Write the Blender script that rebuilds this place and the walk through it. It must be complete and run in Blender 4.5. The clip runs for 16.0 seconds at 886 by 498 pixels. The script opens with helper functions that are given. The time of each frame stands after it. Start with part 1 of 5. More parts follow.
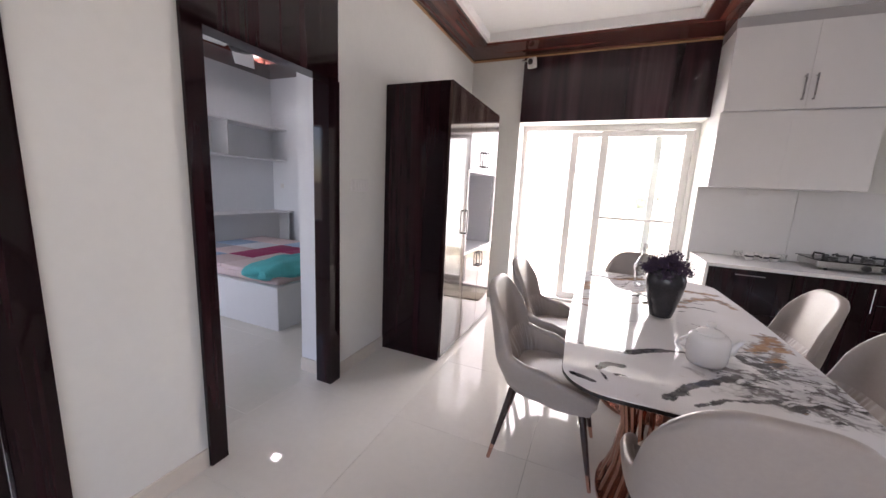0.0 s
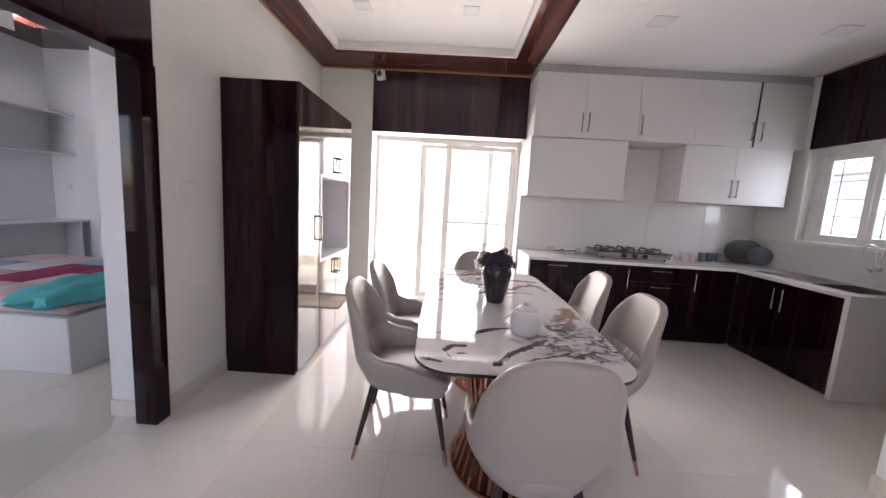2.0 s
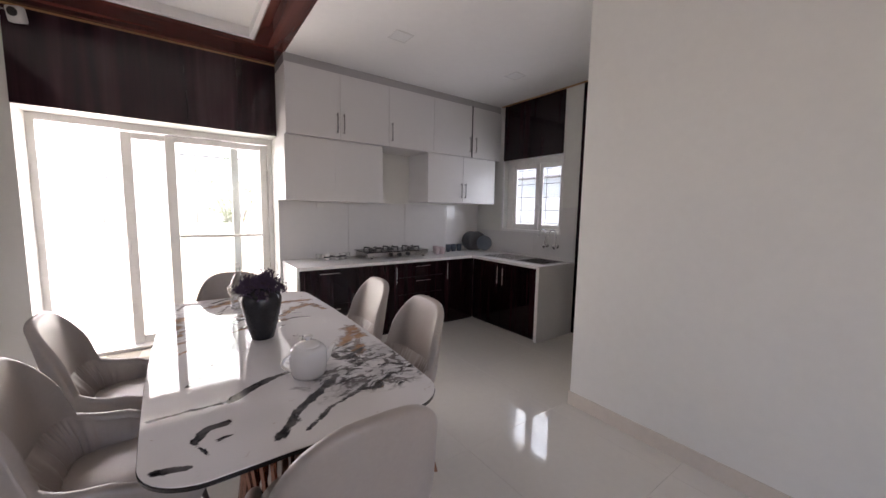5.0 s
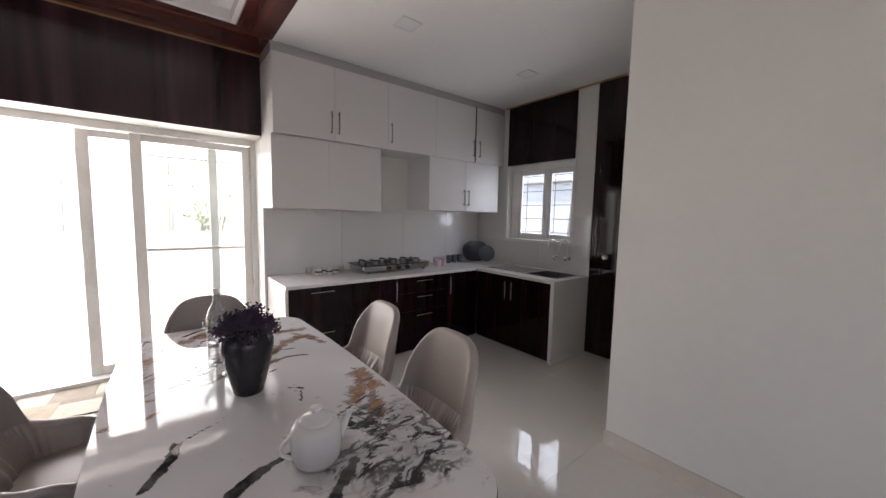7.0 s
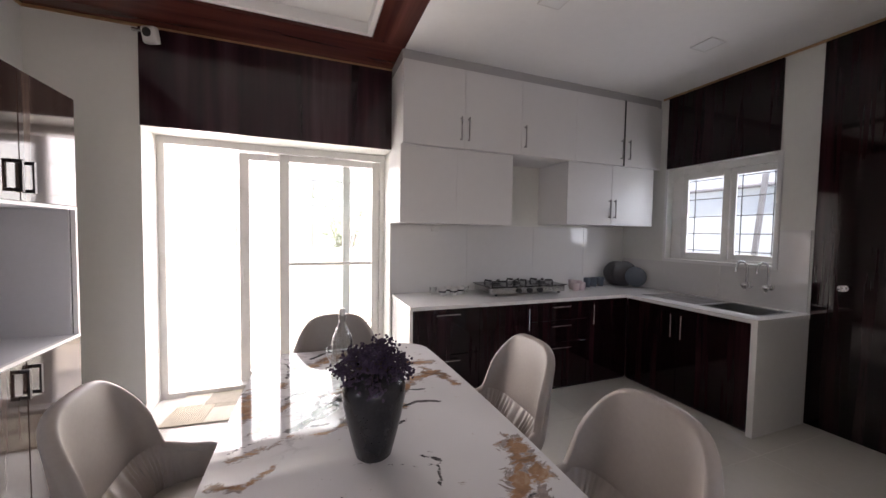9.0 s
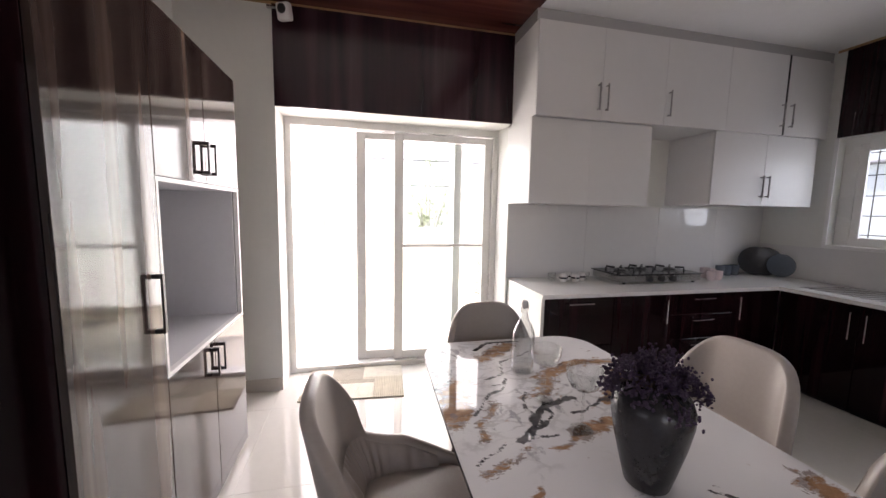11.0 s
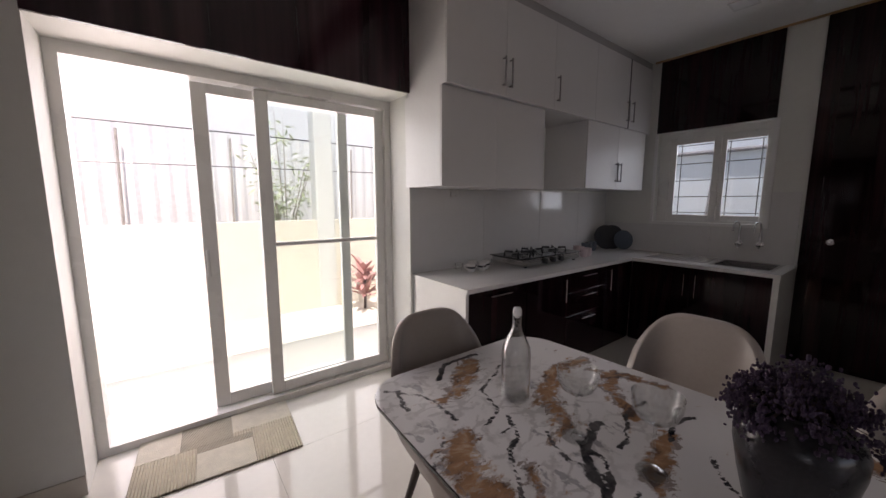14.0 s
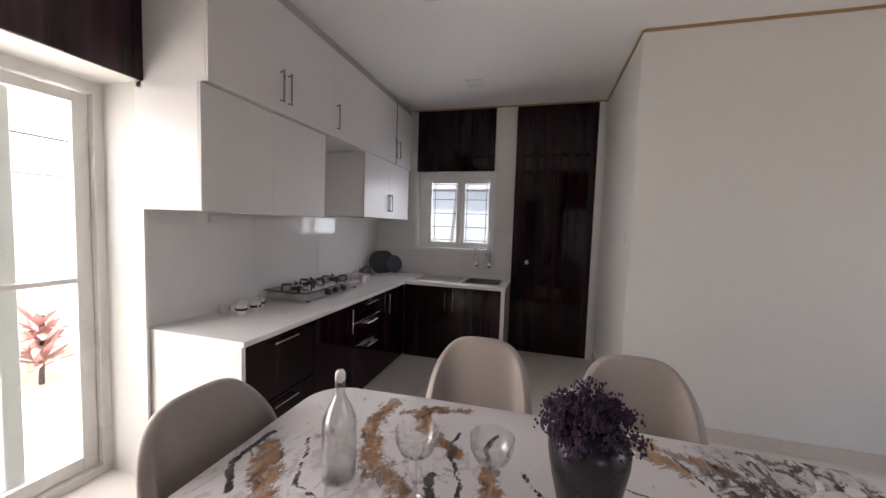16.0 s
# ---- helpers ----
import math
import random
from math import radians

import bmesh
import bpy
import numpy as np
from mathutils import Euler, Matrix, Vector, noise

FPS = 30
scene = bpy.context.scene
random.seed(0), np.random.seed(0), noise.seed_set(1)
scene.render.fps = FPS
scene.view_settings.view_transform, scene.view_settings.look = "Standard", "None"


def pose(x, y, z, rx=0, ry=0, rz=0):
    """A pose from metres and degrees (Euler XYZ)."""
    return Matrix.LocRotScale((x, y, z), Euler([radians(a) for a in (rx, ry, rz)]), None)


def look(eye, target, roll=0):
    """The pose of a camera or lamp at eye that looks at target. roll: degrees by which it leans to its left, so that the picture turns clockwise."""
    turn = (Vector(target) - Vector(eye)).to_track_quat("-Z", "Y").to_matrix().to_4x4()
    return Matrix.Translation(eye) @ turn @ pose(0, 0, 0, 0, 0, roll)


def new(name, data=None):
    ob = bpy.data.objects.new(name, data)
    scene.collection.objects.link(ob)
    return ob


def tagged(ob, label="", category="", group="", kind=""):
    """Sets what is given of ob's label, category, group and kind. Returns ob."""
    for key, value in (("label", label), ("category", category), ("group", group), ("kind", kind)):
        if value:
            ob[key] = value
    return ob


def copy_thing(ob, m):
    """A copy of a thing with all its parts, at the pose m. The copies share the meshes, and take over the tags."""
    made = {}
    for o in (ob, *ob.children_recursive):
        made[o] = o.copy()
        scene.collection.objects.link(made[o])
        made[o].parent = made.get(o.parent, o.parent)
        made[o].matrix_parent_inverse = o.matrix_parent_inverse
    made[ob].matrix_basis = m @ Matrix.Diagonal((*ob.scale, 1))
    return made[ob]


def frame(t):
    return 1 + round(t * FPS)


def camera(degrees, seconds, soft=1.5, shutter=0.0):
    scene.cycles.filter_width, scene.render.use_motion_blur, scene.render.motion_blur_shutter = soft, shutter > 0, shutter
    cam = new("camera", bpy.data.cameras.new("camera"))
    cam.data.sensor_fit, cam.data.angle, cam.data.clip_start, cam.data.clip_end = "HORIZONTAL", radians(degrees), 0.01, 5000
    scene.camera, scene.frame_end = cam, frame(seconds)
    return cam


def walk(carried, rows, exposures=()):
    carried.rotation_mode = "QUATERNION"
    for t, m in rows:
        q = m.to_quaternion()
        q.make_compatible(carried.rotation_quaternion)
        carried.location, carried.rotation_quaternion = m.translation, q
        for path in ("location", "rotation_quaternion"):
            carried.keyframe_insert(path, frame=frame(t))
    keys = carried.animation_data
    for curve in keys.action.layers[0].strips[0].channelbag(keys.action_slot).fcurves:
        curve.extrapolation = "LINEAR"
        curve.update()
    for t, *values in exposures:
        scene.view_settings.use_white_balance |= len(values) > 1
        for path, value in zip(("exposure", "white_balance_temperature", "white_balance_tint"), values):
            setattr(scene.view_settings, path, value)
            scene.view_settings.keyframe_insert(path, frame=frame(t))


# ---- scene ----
cam = camera(102.6, 16.0)
PATH = [
    (0, (0.399, 0.877, 1.4), (-0.378, 2.687, 1.058), 2.8),
    (0.5, (0.435, 0.852, 1.382), (-0.166, 2.722, 1.002), 4.4),
    (1, (0.419, 0.834, 1.396), (-0.003, 2.763, 1.075), 4.3),
    (1.5, (0.45, 0.816, 1.388), (0.232, 2.784, 1.11), 3.7),
    (2, (0.457, 0.803, 1.389), (0.421, 2.786, 1.128), 3.4),
    (2.5, (0.448, 0.803, 1.373), (0.614, 2.78, 1.117), 2.9),
    (3, (0.45, 0.819, 1.375), (0.782, 2.771, 1.091), 3.6),
    (3.5, (0.476, 0.83, 1.384), (0.998, 2.741, 1.11), 3.0),
    (4, (0.478, 0.856, 1.38), (1.304, 2.66, 1.129), 1.6),
    (4.5, (0.473, 0.952, 1.405), (1.567, 2.61, 1.173), 0.9),
    (7, (0.518, 1.508, 1.489), (1.759, 3.065, 1.304), 1.2),
    (7.5, (0.588, 1.625, 1.45), (1.676, 3.295, 1.29), 1.5),
    (8, (0.638, 1.786, 1.457), (1.517, 3.58, 1.358), 1.1),
    (8.5, (0.671, 1.893, 1.448), (1.469, 3.725, 1.359), 1.0),
    (9, (0.586, 2.005, 1.442), (1.294, 3.873, 1.354), 0.9),
    (9.5, (0.418, 2.111, 1.452), (0.965, 4.029, 1.301), -0.3),
    (10, (0.286, 2.162, 1.455), (0.773, 4.095, 1.289), 0.4),
    (12.5, (-0.182, 2.729, 1.438), (0.223, 4.663, 1.13), 0.9),
    (13, (-0.209, 2.817, 1.401), (0.527, 4.656, 1.119), 1.6),
    (13.5, (-0.192, 2.903, 1.416), (0.827, 4.607, 1.181), 0.3),
    (14, (-0.144, 2.98, 1.42), (1.058, 4.557, 1.159), -0.0),
    (14.5, (-0.102, 3.036, 1.433), (1.361, 4.371, 1.154), 1.0),
    (15, (-0.104, 3.03, 1.461), (1.567, 4.089, 1.169), 2.3),
    (15.5, (-0.103, 3.082, 1.489), (1.739, 3.823, 1.246), 2.5),
    (16, (-0.129, 3.204, 1.494), (1.795, 3.735, 1.362), 1.9),
]
EXPOSURES = [(0.0, 2.25, 6620, 26.5), (3.0, 2.25, 6700, 28), (4.5, 1.9, 6700, 27), (7.0, 1.65, 6650, 24), (7.6, 1.5, 6650, 24), (8.5, 1.7, 6700, 25), (10.0, 1.7, 6700, 26), (12.5, 1.4, 6750, 25), (13.0, 1.15, 6750, 25), (14.0, 0.52, 6800, 27), (14.5, 0.06, 6800, 28), (15.0, 0.62, 6800, 26), (15.5, 1.15, 6800, 26), (16.0, 1.75, 6800, 25)]
walk(cam, [(t, look(eye, target, roll)) for t, eye, target, roll in PATH], EXPOSURES)

# ---------------------------------------------------------------- light
world = bpy.data.worlds.new("world")
scene.world = world
world.use_nodes = True
wn = world.node_tree
sky = wn.nodes.new("ShaderNodeTexSky")
sky.sky_type = "NISHITA"
sky.sun_disc = False
SUN_EL, SUN_ROT = radians(70), radians(206)
sky.sun_elevation, sky.sun_rotation = SUN_EL, SUN_ROT
wn.links.new(sky.outputs[0], wn.nodes["Background"].inputs[0])
wn.nodes["Background"].inputs[1].default_value = 0.15

sun_data = bpy.data.lights.new("sun", "SUN")
sun_data.energy, sun_data.angle, sun_data.color = 5.0, radians(0.6), (1.0, 0.95, 0.88)
sun = new("sun", sun_data)
sun_way = Vector((math.sin(SUN_ROT) * math.cos(SUN_EL), math.cos(SUN_ROT) * math.cos(SUN_EL), math.sin(SUN_EL)))
sun.matrix_world = look(sun_way * 20, (0, 0, 0))


def area_lamp(name, at, to, w, h, power, color):
    d = bpy.data.lights.new(name, "AREA")
    d.shape, d.size, d.size_y, d.energy, d.color = "RECTANGLE", w, h, power, color
    ob = new(name, d)
    ob.matrix_world = look(at, to)
    return ob


area_lamp("sliding_door_daylight", (0.35, 6.45, 1.55), (0.35, 3.4, 0.6), 3.0, 2.5, 53, (1.0, 0.98, 0.95))
area_lamp("kitchen_window_daylight", (4.62, 4.28, 1.75), (0, 4.28, 1.5), 0.85, 0.85, 5.0, (0.85, 0.93, 1.0))
area_lamp("south_window_daylight", (0.6, -2.35, 1.5), (0.6, 5, 1.3), 2.6, 1.9, 1.9, (1.0, 0.97, 0.96))
# added fill inside the bedroom, for daylight from a window assumed out of view
area_lamp("bedroom_fill_light", (-3.85, 0.72, 1.5), (-3.7, 5, 1.2), 1.1, 1.25, 6.5, (0.86, 0.94, 1.0))


# ---------------------------------------------------------------- materials
def material(name):
    m = bpy.data.materials.new(name)
    m.use_nodes = True
    return m, m.node_tree, m.node_tree.nodes["Principled BSDF"]


def node(nt, kind, **values):
    n = nt.nodes.new(kind)
    for k, v in values.items():
        n.inputs[k.replace("_", " ")].default_value = v
    return n


def coords(nt, scale=(1, 1, 1), kind="Object", turn=(0, 0, 0)):
    tc = nt.nodes.new("ShaderNodeTexCoord")
    mp = nt.nodes.new("ShaderNodeMapping")
    mp.inputs["Scale"].default_value = scale
    mp.inputs["Rotation"].default_value = turn
    nt.links.new(tc.outputs[kind], mp.inputs["Vector"])
    return mp.outputs[0]


def ramp(nt, fac, stops):
    r = nt.nodes.new("ShaderNodeValToRGB")
    el = r.color_ramp.elements
    while len(el) < len(stops):
        el.new(0.5)
    for e, (p, c) in zip(el, stops):
        e.position = p
        e.color = (*c, 1) if len(c) == 3 else c
    nt.links.new(fac, r.inputs[0])
    return r.outputs[0]


def bump(nt, bsdf, height, strength=0.2, distance=0.002):
    b = nt.nodes.new("ShaderNodeBump")
    b.inputs["Strength"].default_value, b.inputs["Distance"].default_value = strength, distance
    nt.links.new(height, b.inputs["Height"])
    nt.links.new(b.outputs[0], bsdf.inputs["Normal"])


def plain(name, color, rough=0.5, metal=0.0, vary=0.06, scale=3.0, bumpy=0.0, bump_scale=60.0, coat=0.0, ior=1.5):
    m, nt, b = material(name)
    v = coords(nt)
    n1 = node(nt, "ShaderNodeTexNoise", Scale=scale, Detail=4.0)
    n2 = node(nt, "ShaderNodeTexNoise", Scale=scale * 14, Detail=3.0)
    nt.links.new(v, n1.inputs["Vector"])
    nt.links.new(v, n2.inputs["Vector"])
    mx = nt.nodes.new("ShaderNodeMath")
    mx.operation = "ADD"
    nt.links.new(n1.outputs[0], mx.inputs[0])
    nt.links.new(n2.outputs[0], mx.inputs[1])
    hf = nt.nodes.new("ShaderNodeMath")
    hf.operation = "MULTIPLY"
    hf.inputs[1].default_value = 0.5
    nt.links.new(mx.outputs[0], hf.inputs[0])
    lo = tuple(max(0, c * (1 - vary)) for c in color)
    hi = tuple(min(1, c * (1 + vary)) for c in color)
    nt.links.new(ramp(nt, hf.outputs[0], [(0.3, lo), (0.7, hi)]), b.inputs["Base Color"])
    b.inputs["Metallic"].default_value = metal
    b.inputs["IOR"].default_value = ior
    b.inputs["Coat Weight"].default_value = coat
    b.inputs["Coat Roughness"].default_value = 0.03
    rr = nt.nodes.new("ShaderNodeMapRange")
    rr.inputs["To Min"].default_value, rr.inputs["To Max"].default_value = rough * 0.85, min(1, rough * 1.15)
    nt.links.new(n1.outputs[0], rr.inputs[0])
    nt.links.new(rr.outputs[0], b.inputs["Roughness"])
    if bumpy:
        n3 = node(nt, "ShaderNodeTexNoise", Scale=bump_scale, Detail=3.0)
        nt.links.new(v, n3.inputs["Vector"])
        bump(nt, b, n3.outputs[0], bumpy)
    return m


def laminate(name, axis, dark=(0.006, 0.0018, 0.0024), mid=(0.015, 0.0045, 0.006), light=(0.031, 0.011, 0.0135), rough=0.05, ior=1.35, fine=0.25):
    """High-gloss dark wood print whose grain runs along the axis."""
    m, nt, b = material(name)
    s = [9.0, 9.0, 9.0]
    s["xyz".index(axis)] = 0.45
    v = coords(nt, s)
    n1 = node(nt, "ShaderNodeTexNoise", Scale=1.0, Detail=3.0, Distortion=0.3)
    nt.links.new(v, n1.inputs["Vector"])
    s2 = [55.0, 55.0, 55.0]
    s2["xyz".index(axis)] = 1.6
    v2 = coords(nt, s2)
    n2 = node(nt, "ShaderNodeTexNoise", Scale=1.0, Detail=2.0)
    nt.links.new(v2, n2.inputs["Vector"])
    mx = nt.nodes.new("ShaderNodeMix")
    mx.inputs[0].default_value = fine
    nt.links.new(n1.outputs[0], mx.inputs[2])
    nt.links.new(n2.outputs[0], mx.inputs[3])
    nt.links.new(ramp(nt, mx.outputs[0], [(0.36, dark), (0.54, mid), (0.70, light)]), b.inputs["Base Color"])
    b.inputs["Roughness"].default_value = rough
    b.inputs["IOR"].default_value = ior
    n3 = node(nt, "ShaderNodeTexNoise", Scale=2.2, Detail=2.0)
    nt.links.new(coords(nt), n3.inputs["Vector"])
    rr = nt.nodes.new("ShaderNodeMapRange")
    rr.inputs["To Min"].default_value, rr.inputs["To Max"].default_value = rough * 0.6, rough * 1.5
    nt.links.new(n3.outputs[0], rr.inputs[0])
    nt.links.new(rr.outputs[0], b.inputs["Roughness"])
    return m


def glass(name, color=(1, 1, 1), ior=1.45, rough=0.0):
    m, nt, b = material(name)
    b.inputs["Base Color"].default_value = (*color, 1)
    b.inputs["Transmission Weight"].default_value = 1.0
    b.inputs["Roughness"].default_value = rough
    b.inputs["IOR"].default_value = ior
    return m


def pane_glass(name, tint=(0.93, 0.96, 0.95)):
    """A thin pane: mostly clear, with a mirror's share by the angle."""
    m, nt, b = material(name)
    nt.nodes.remove(b)
    out = nt.nodes["Material Output"]
    tr = nt.nodes.new("ShaderNodeBsdfTransparent")
    tr.inputs[0].default_value = (*tint, 1)
    gl = nt.nodes.new("ShaderNodeBsdfGlossy")
    gl.inputs["Roughness"].default_value = 0.01
    lw = nt.nodes.new("ShaderNodeLayerWeight")
    lw.inputs[0].default_value = 0.5
    pw = nt.nodes.new("ShaderNodeMath")
    pw.operation = "POWER"
    pw.inputs[1].default_value = 5.0
    nt.links.new(lw.outputs["Facing"], pw.inputs[0])
    fr = nt.nodes.new("ShaderNodeMapRange")
    fr.inputs["To Min"].default_value, fr.inputs["To Max"].default_value = 0.035, 0.9
    nt.links.new(pw.outputs[0], fr.inputs[0])
    mx = nt.nodes.new("ShaderNodeMixShader")
    nt.links.new(fr.outputs[0], mx.inputs[0])
    nt.links.new(tr.outputs[0], mx.inputs[1])
    nt.links.new(gl.outputs[0], mx.inputs[2])
    nt.links.new(mx.outputs[0], out.inputs[0])
    return m


def vessel_glass(name):
    """Thin blown glass: clear face on, glossy towards its rims."""
    m, nt, b = material(name)
    nt.nodes.remove(b)
    out = nt.nodes["Material Output"]
    tr = nt.nodes.new("ShaderNodeBsdfTransparent")
    tr.inputs[0].default_value = (0.978, 0.985, 0.98, 1)
    gl = nt.nodes.new("ShaderNodeBsdfGlossy")
    gl.inputs["Roughness"].default_value = 0.02
    lw = nt.nodes.new("ShaderNodeLayerWeight")
    lw.inputs[0].default_value = 0.5
    pw = nt.nodes.new("ShaderNodeMath")
    pw.operation = "POWER"
    pw.inputs[1].default_value = 2.0
    nt.links.new(lw.outputs["Facing"], pw.inputs[0])
    mr = nt.nodes.new("ShaderNodeMapRange")
    mr.inputs["To Min"].default_value, mr.inputs["To Max"].default_value = 0.06, 0.85
    nt.links.new(pw.outputs[0], mr.inputs[0])
    mx = nt.nodes.new("ShaderNodeMixShader")
    nt.links.new(mr.outputs[0], mx.inputs[0])
    nt.links.new(tr.outputs[0], mx.inputs[1])
    nt.links.new(gl.outputs[0], mx.inputs[2])
    nt.links.new(mx.outputs[0], out.inputs[0])
    return m


# the stone's veins on the table's top, from its middle: the line, half its width, its strength
DARK_VEINS = [
    ([(0.007, -0.508), (-0.072, -0.533)], 0.013, 1.0), ([(-0.072, -0.533), (-0.225, -0.631)], 0.019, 1.0), ([(-0.225, -0.631), (-0.336, -0.624), (-0.45, -0.628)], 0.010, 0.8),
    ([(-0.24, -0.77), (-0.301, -0.773), (-0.327, -0.836)], 0.017, 1.0), ([(-0.327, -0.836), (-0.296, -0.927)], 0.009, 0.8), ([(-0.217, -0.842), (-0.27, -0.86)], 0.009, 0.8),
    ([(-0.414, -0.918), (-0.351, -0.944)], 0.013, 1.0), ([(0.14, -0.64), (-0.046, -0.823), (-0.128, -0.946)], 0.020, 0.9), ([(0.25, -0.76), (0.072, -0.855), (-0.05, -0.95)], 0.012, 0.8),
    ([(-0.12, -0.169), (-0.182, -0.215), (-0.25, -0.262)], 0.009, 0.7), ([(-0.25, -0.262), (-0.295, -0.363), (-0.33, -0.42)], 0.019, 1.0),
    ([(0.157, -0.13), (0.094, -0.131), (0.031, -0.094), (-0.067, -0.046), (-0.147, -0.06), (-0.193, -0.128)], 0.006, 0.6), ([(0.106, -0.078), (0.167, -0.115), (0.133, -0.209)], 0.010, 0.8),
    ([(-0.387, 0.947), (-0.30, 0.821), (-0.293, 0.668)], 0.010, 0.7), ([(-0.40, 0.80), (-0.36, 0.915)], 0.014, 0.8), ([(0.07, 0.985), (-0.108, 0.985), (-0.20, 0.90)], 0.013, 0.9),
    ([(0.086, 0.858), (-0.013, 0.786), (-0.124, 0.741), (-0.161, 0.633), (-0.252, 0.598)], 0.008, 0.8), ([(-0.154, 0.60), (-0.19, 0.55), (-0.24, 0.54)], 0.009, 0.8),
    ([(-0.173, 0.551), (-0.213, 0.51), (-0.267, 0.481), (-0.374, 0.367)], 0.009, 0.8), ([(-0.46, 0.55), (-0.38, 0.61)], 0.010, 0.7),
    ([(0.03, 0.41), (-0.073, 0.361), (-0.162, 0.325), (-0.22, 0.238), (-0.27, 0.20)], 0.017, 0.9), ([(-0.083, 0.391), (-0.105, 0.30), (-0.22, 0.238)], 0.010, 0.8), ([(-0.12, 0.469), (-0.179, 0.362)], 0.010, 0.8),
    ([(0.156, 0.40), (0.134, 0.395), (0.028, 0.316), (-0.02, 0.30)], 0.009, 0.8), ([(0.204, 0.395), (0.265, 0.368)], 0.009, 0.8),
    ([(0.114, 0.245), (0.211, 0.268), (0.304, 0.235)], 0.010, 0.9), ([(0.14, 0.14), (0.079, 0.102), (-0.019, 0.032)], 0.008, 0.8),
    ([(-0.153, 0.216), (-0.313, 0.19), (-0.43, 0.12)], 0.008, 0.7), ([(0.35, -0.32), (0.17, -0.42)], 0.009, 0.8), ([(0.38, -0.42), (0.22, -0.50)], 0.012, 0.9)]
RUST_VEINS = [
    ([(0.0, 0.94), (-0.10, 0.84), (-0.20, 0.79)], 0.043, 1.0), ([(-0.20, 0.79), (-0.27, 0.77)], 0.028, 0.9), ([(-0.33, 0.59), (-0.40, 0.54), (-0.40, 0.43), (-0.45, 0.34)], 0.043, 1.0),
    ([(-0.27, 0.42), (-0.375, 0.30), (-0.38, 0.22)], 0.020, 0.9), ([(0.40, 0.66), (0.20, 0.68), (0.06, 0.615), (0.0, 0.53), (-0.04, 0.46)], 0.033, 1.0), ([(-0.04, 0.46), (-0.15, 0.43)], 0.020, 0.8),
    ([(0.37, 0.52), (0.25, 0.48), (0.15, 0.38)], 0.029, 1.0), ([(0.36, 0.54), (0.41, 0.36)], 0.020, 0.9), ([(0.13, 0.25), (0.05, 0.23), (-0.08, 0.20)], 0.030, 1.0), ([(-0.08, 0.20), (-0.18, 0.15)], 0.014, 0.8),
    ([(0.42, -0.10), (0.385, -0.20), (0.28, -0.34)], 0.040, 1.0), ([(0.40, -0.25), (0.32, -0.47)], 0.031, 0.9), ([(0.43, -0.10), (0.42, -0.26)], 0.028, 0.9),
    ([(-0.44, -0.02), (-0.36, -0.06)], 0.016, 0.9), ([(-0.43, 0.083), (-0.32, 0.124), (-0.25, 0.163)], 0.014, 0.8), ([(-0.29, 0.02), (-0.36, -0.06)], 0.014, 0.9), ([(0.33, 0.60), (0.41, 0.45)], 0.017, 0.8)]


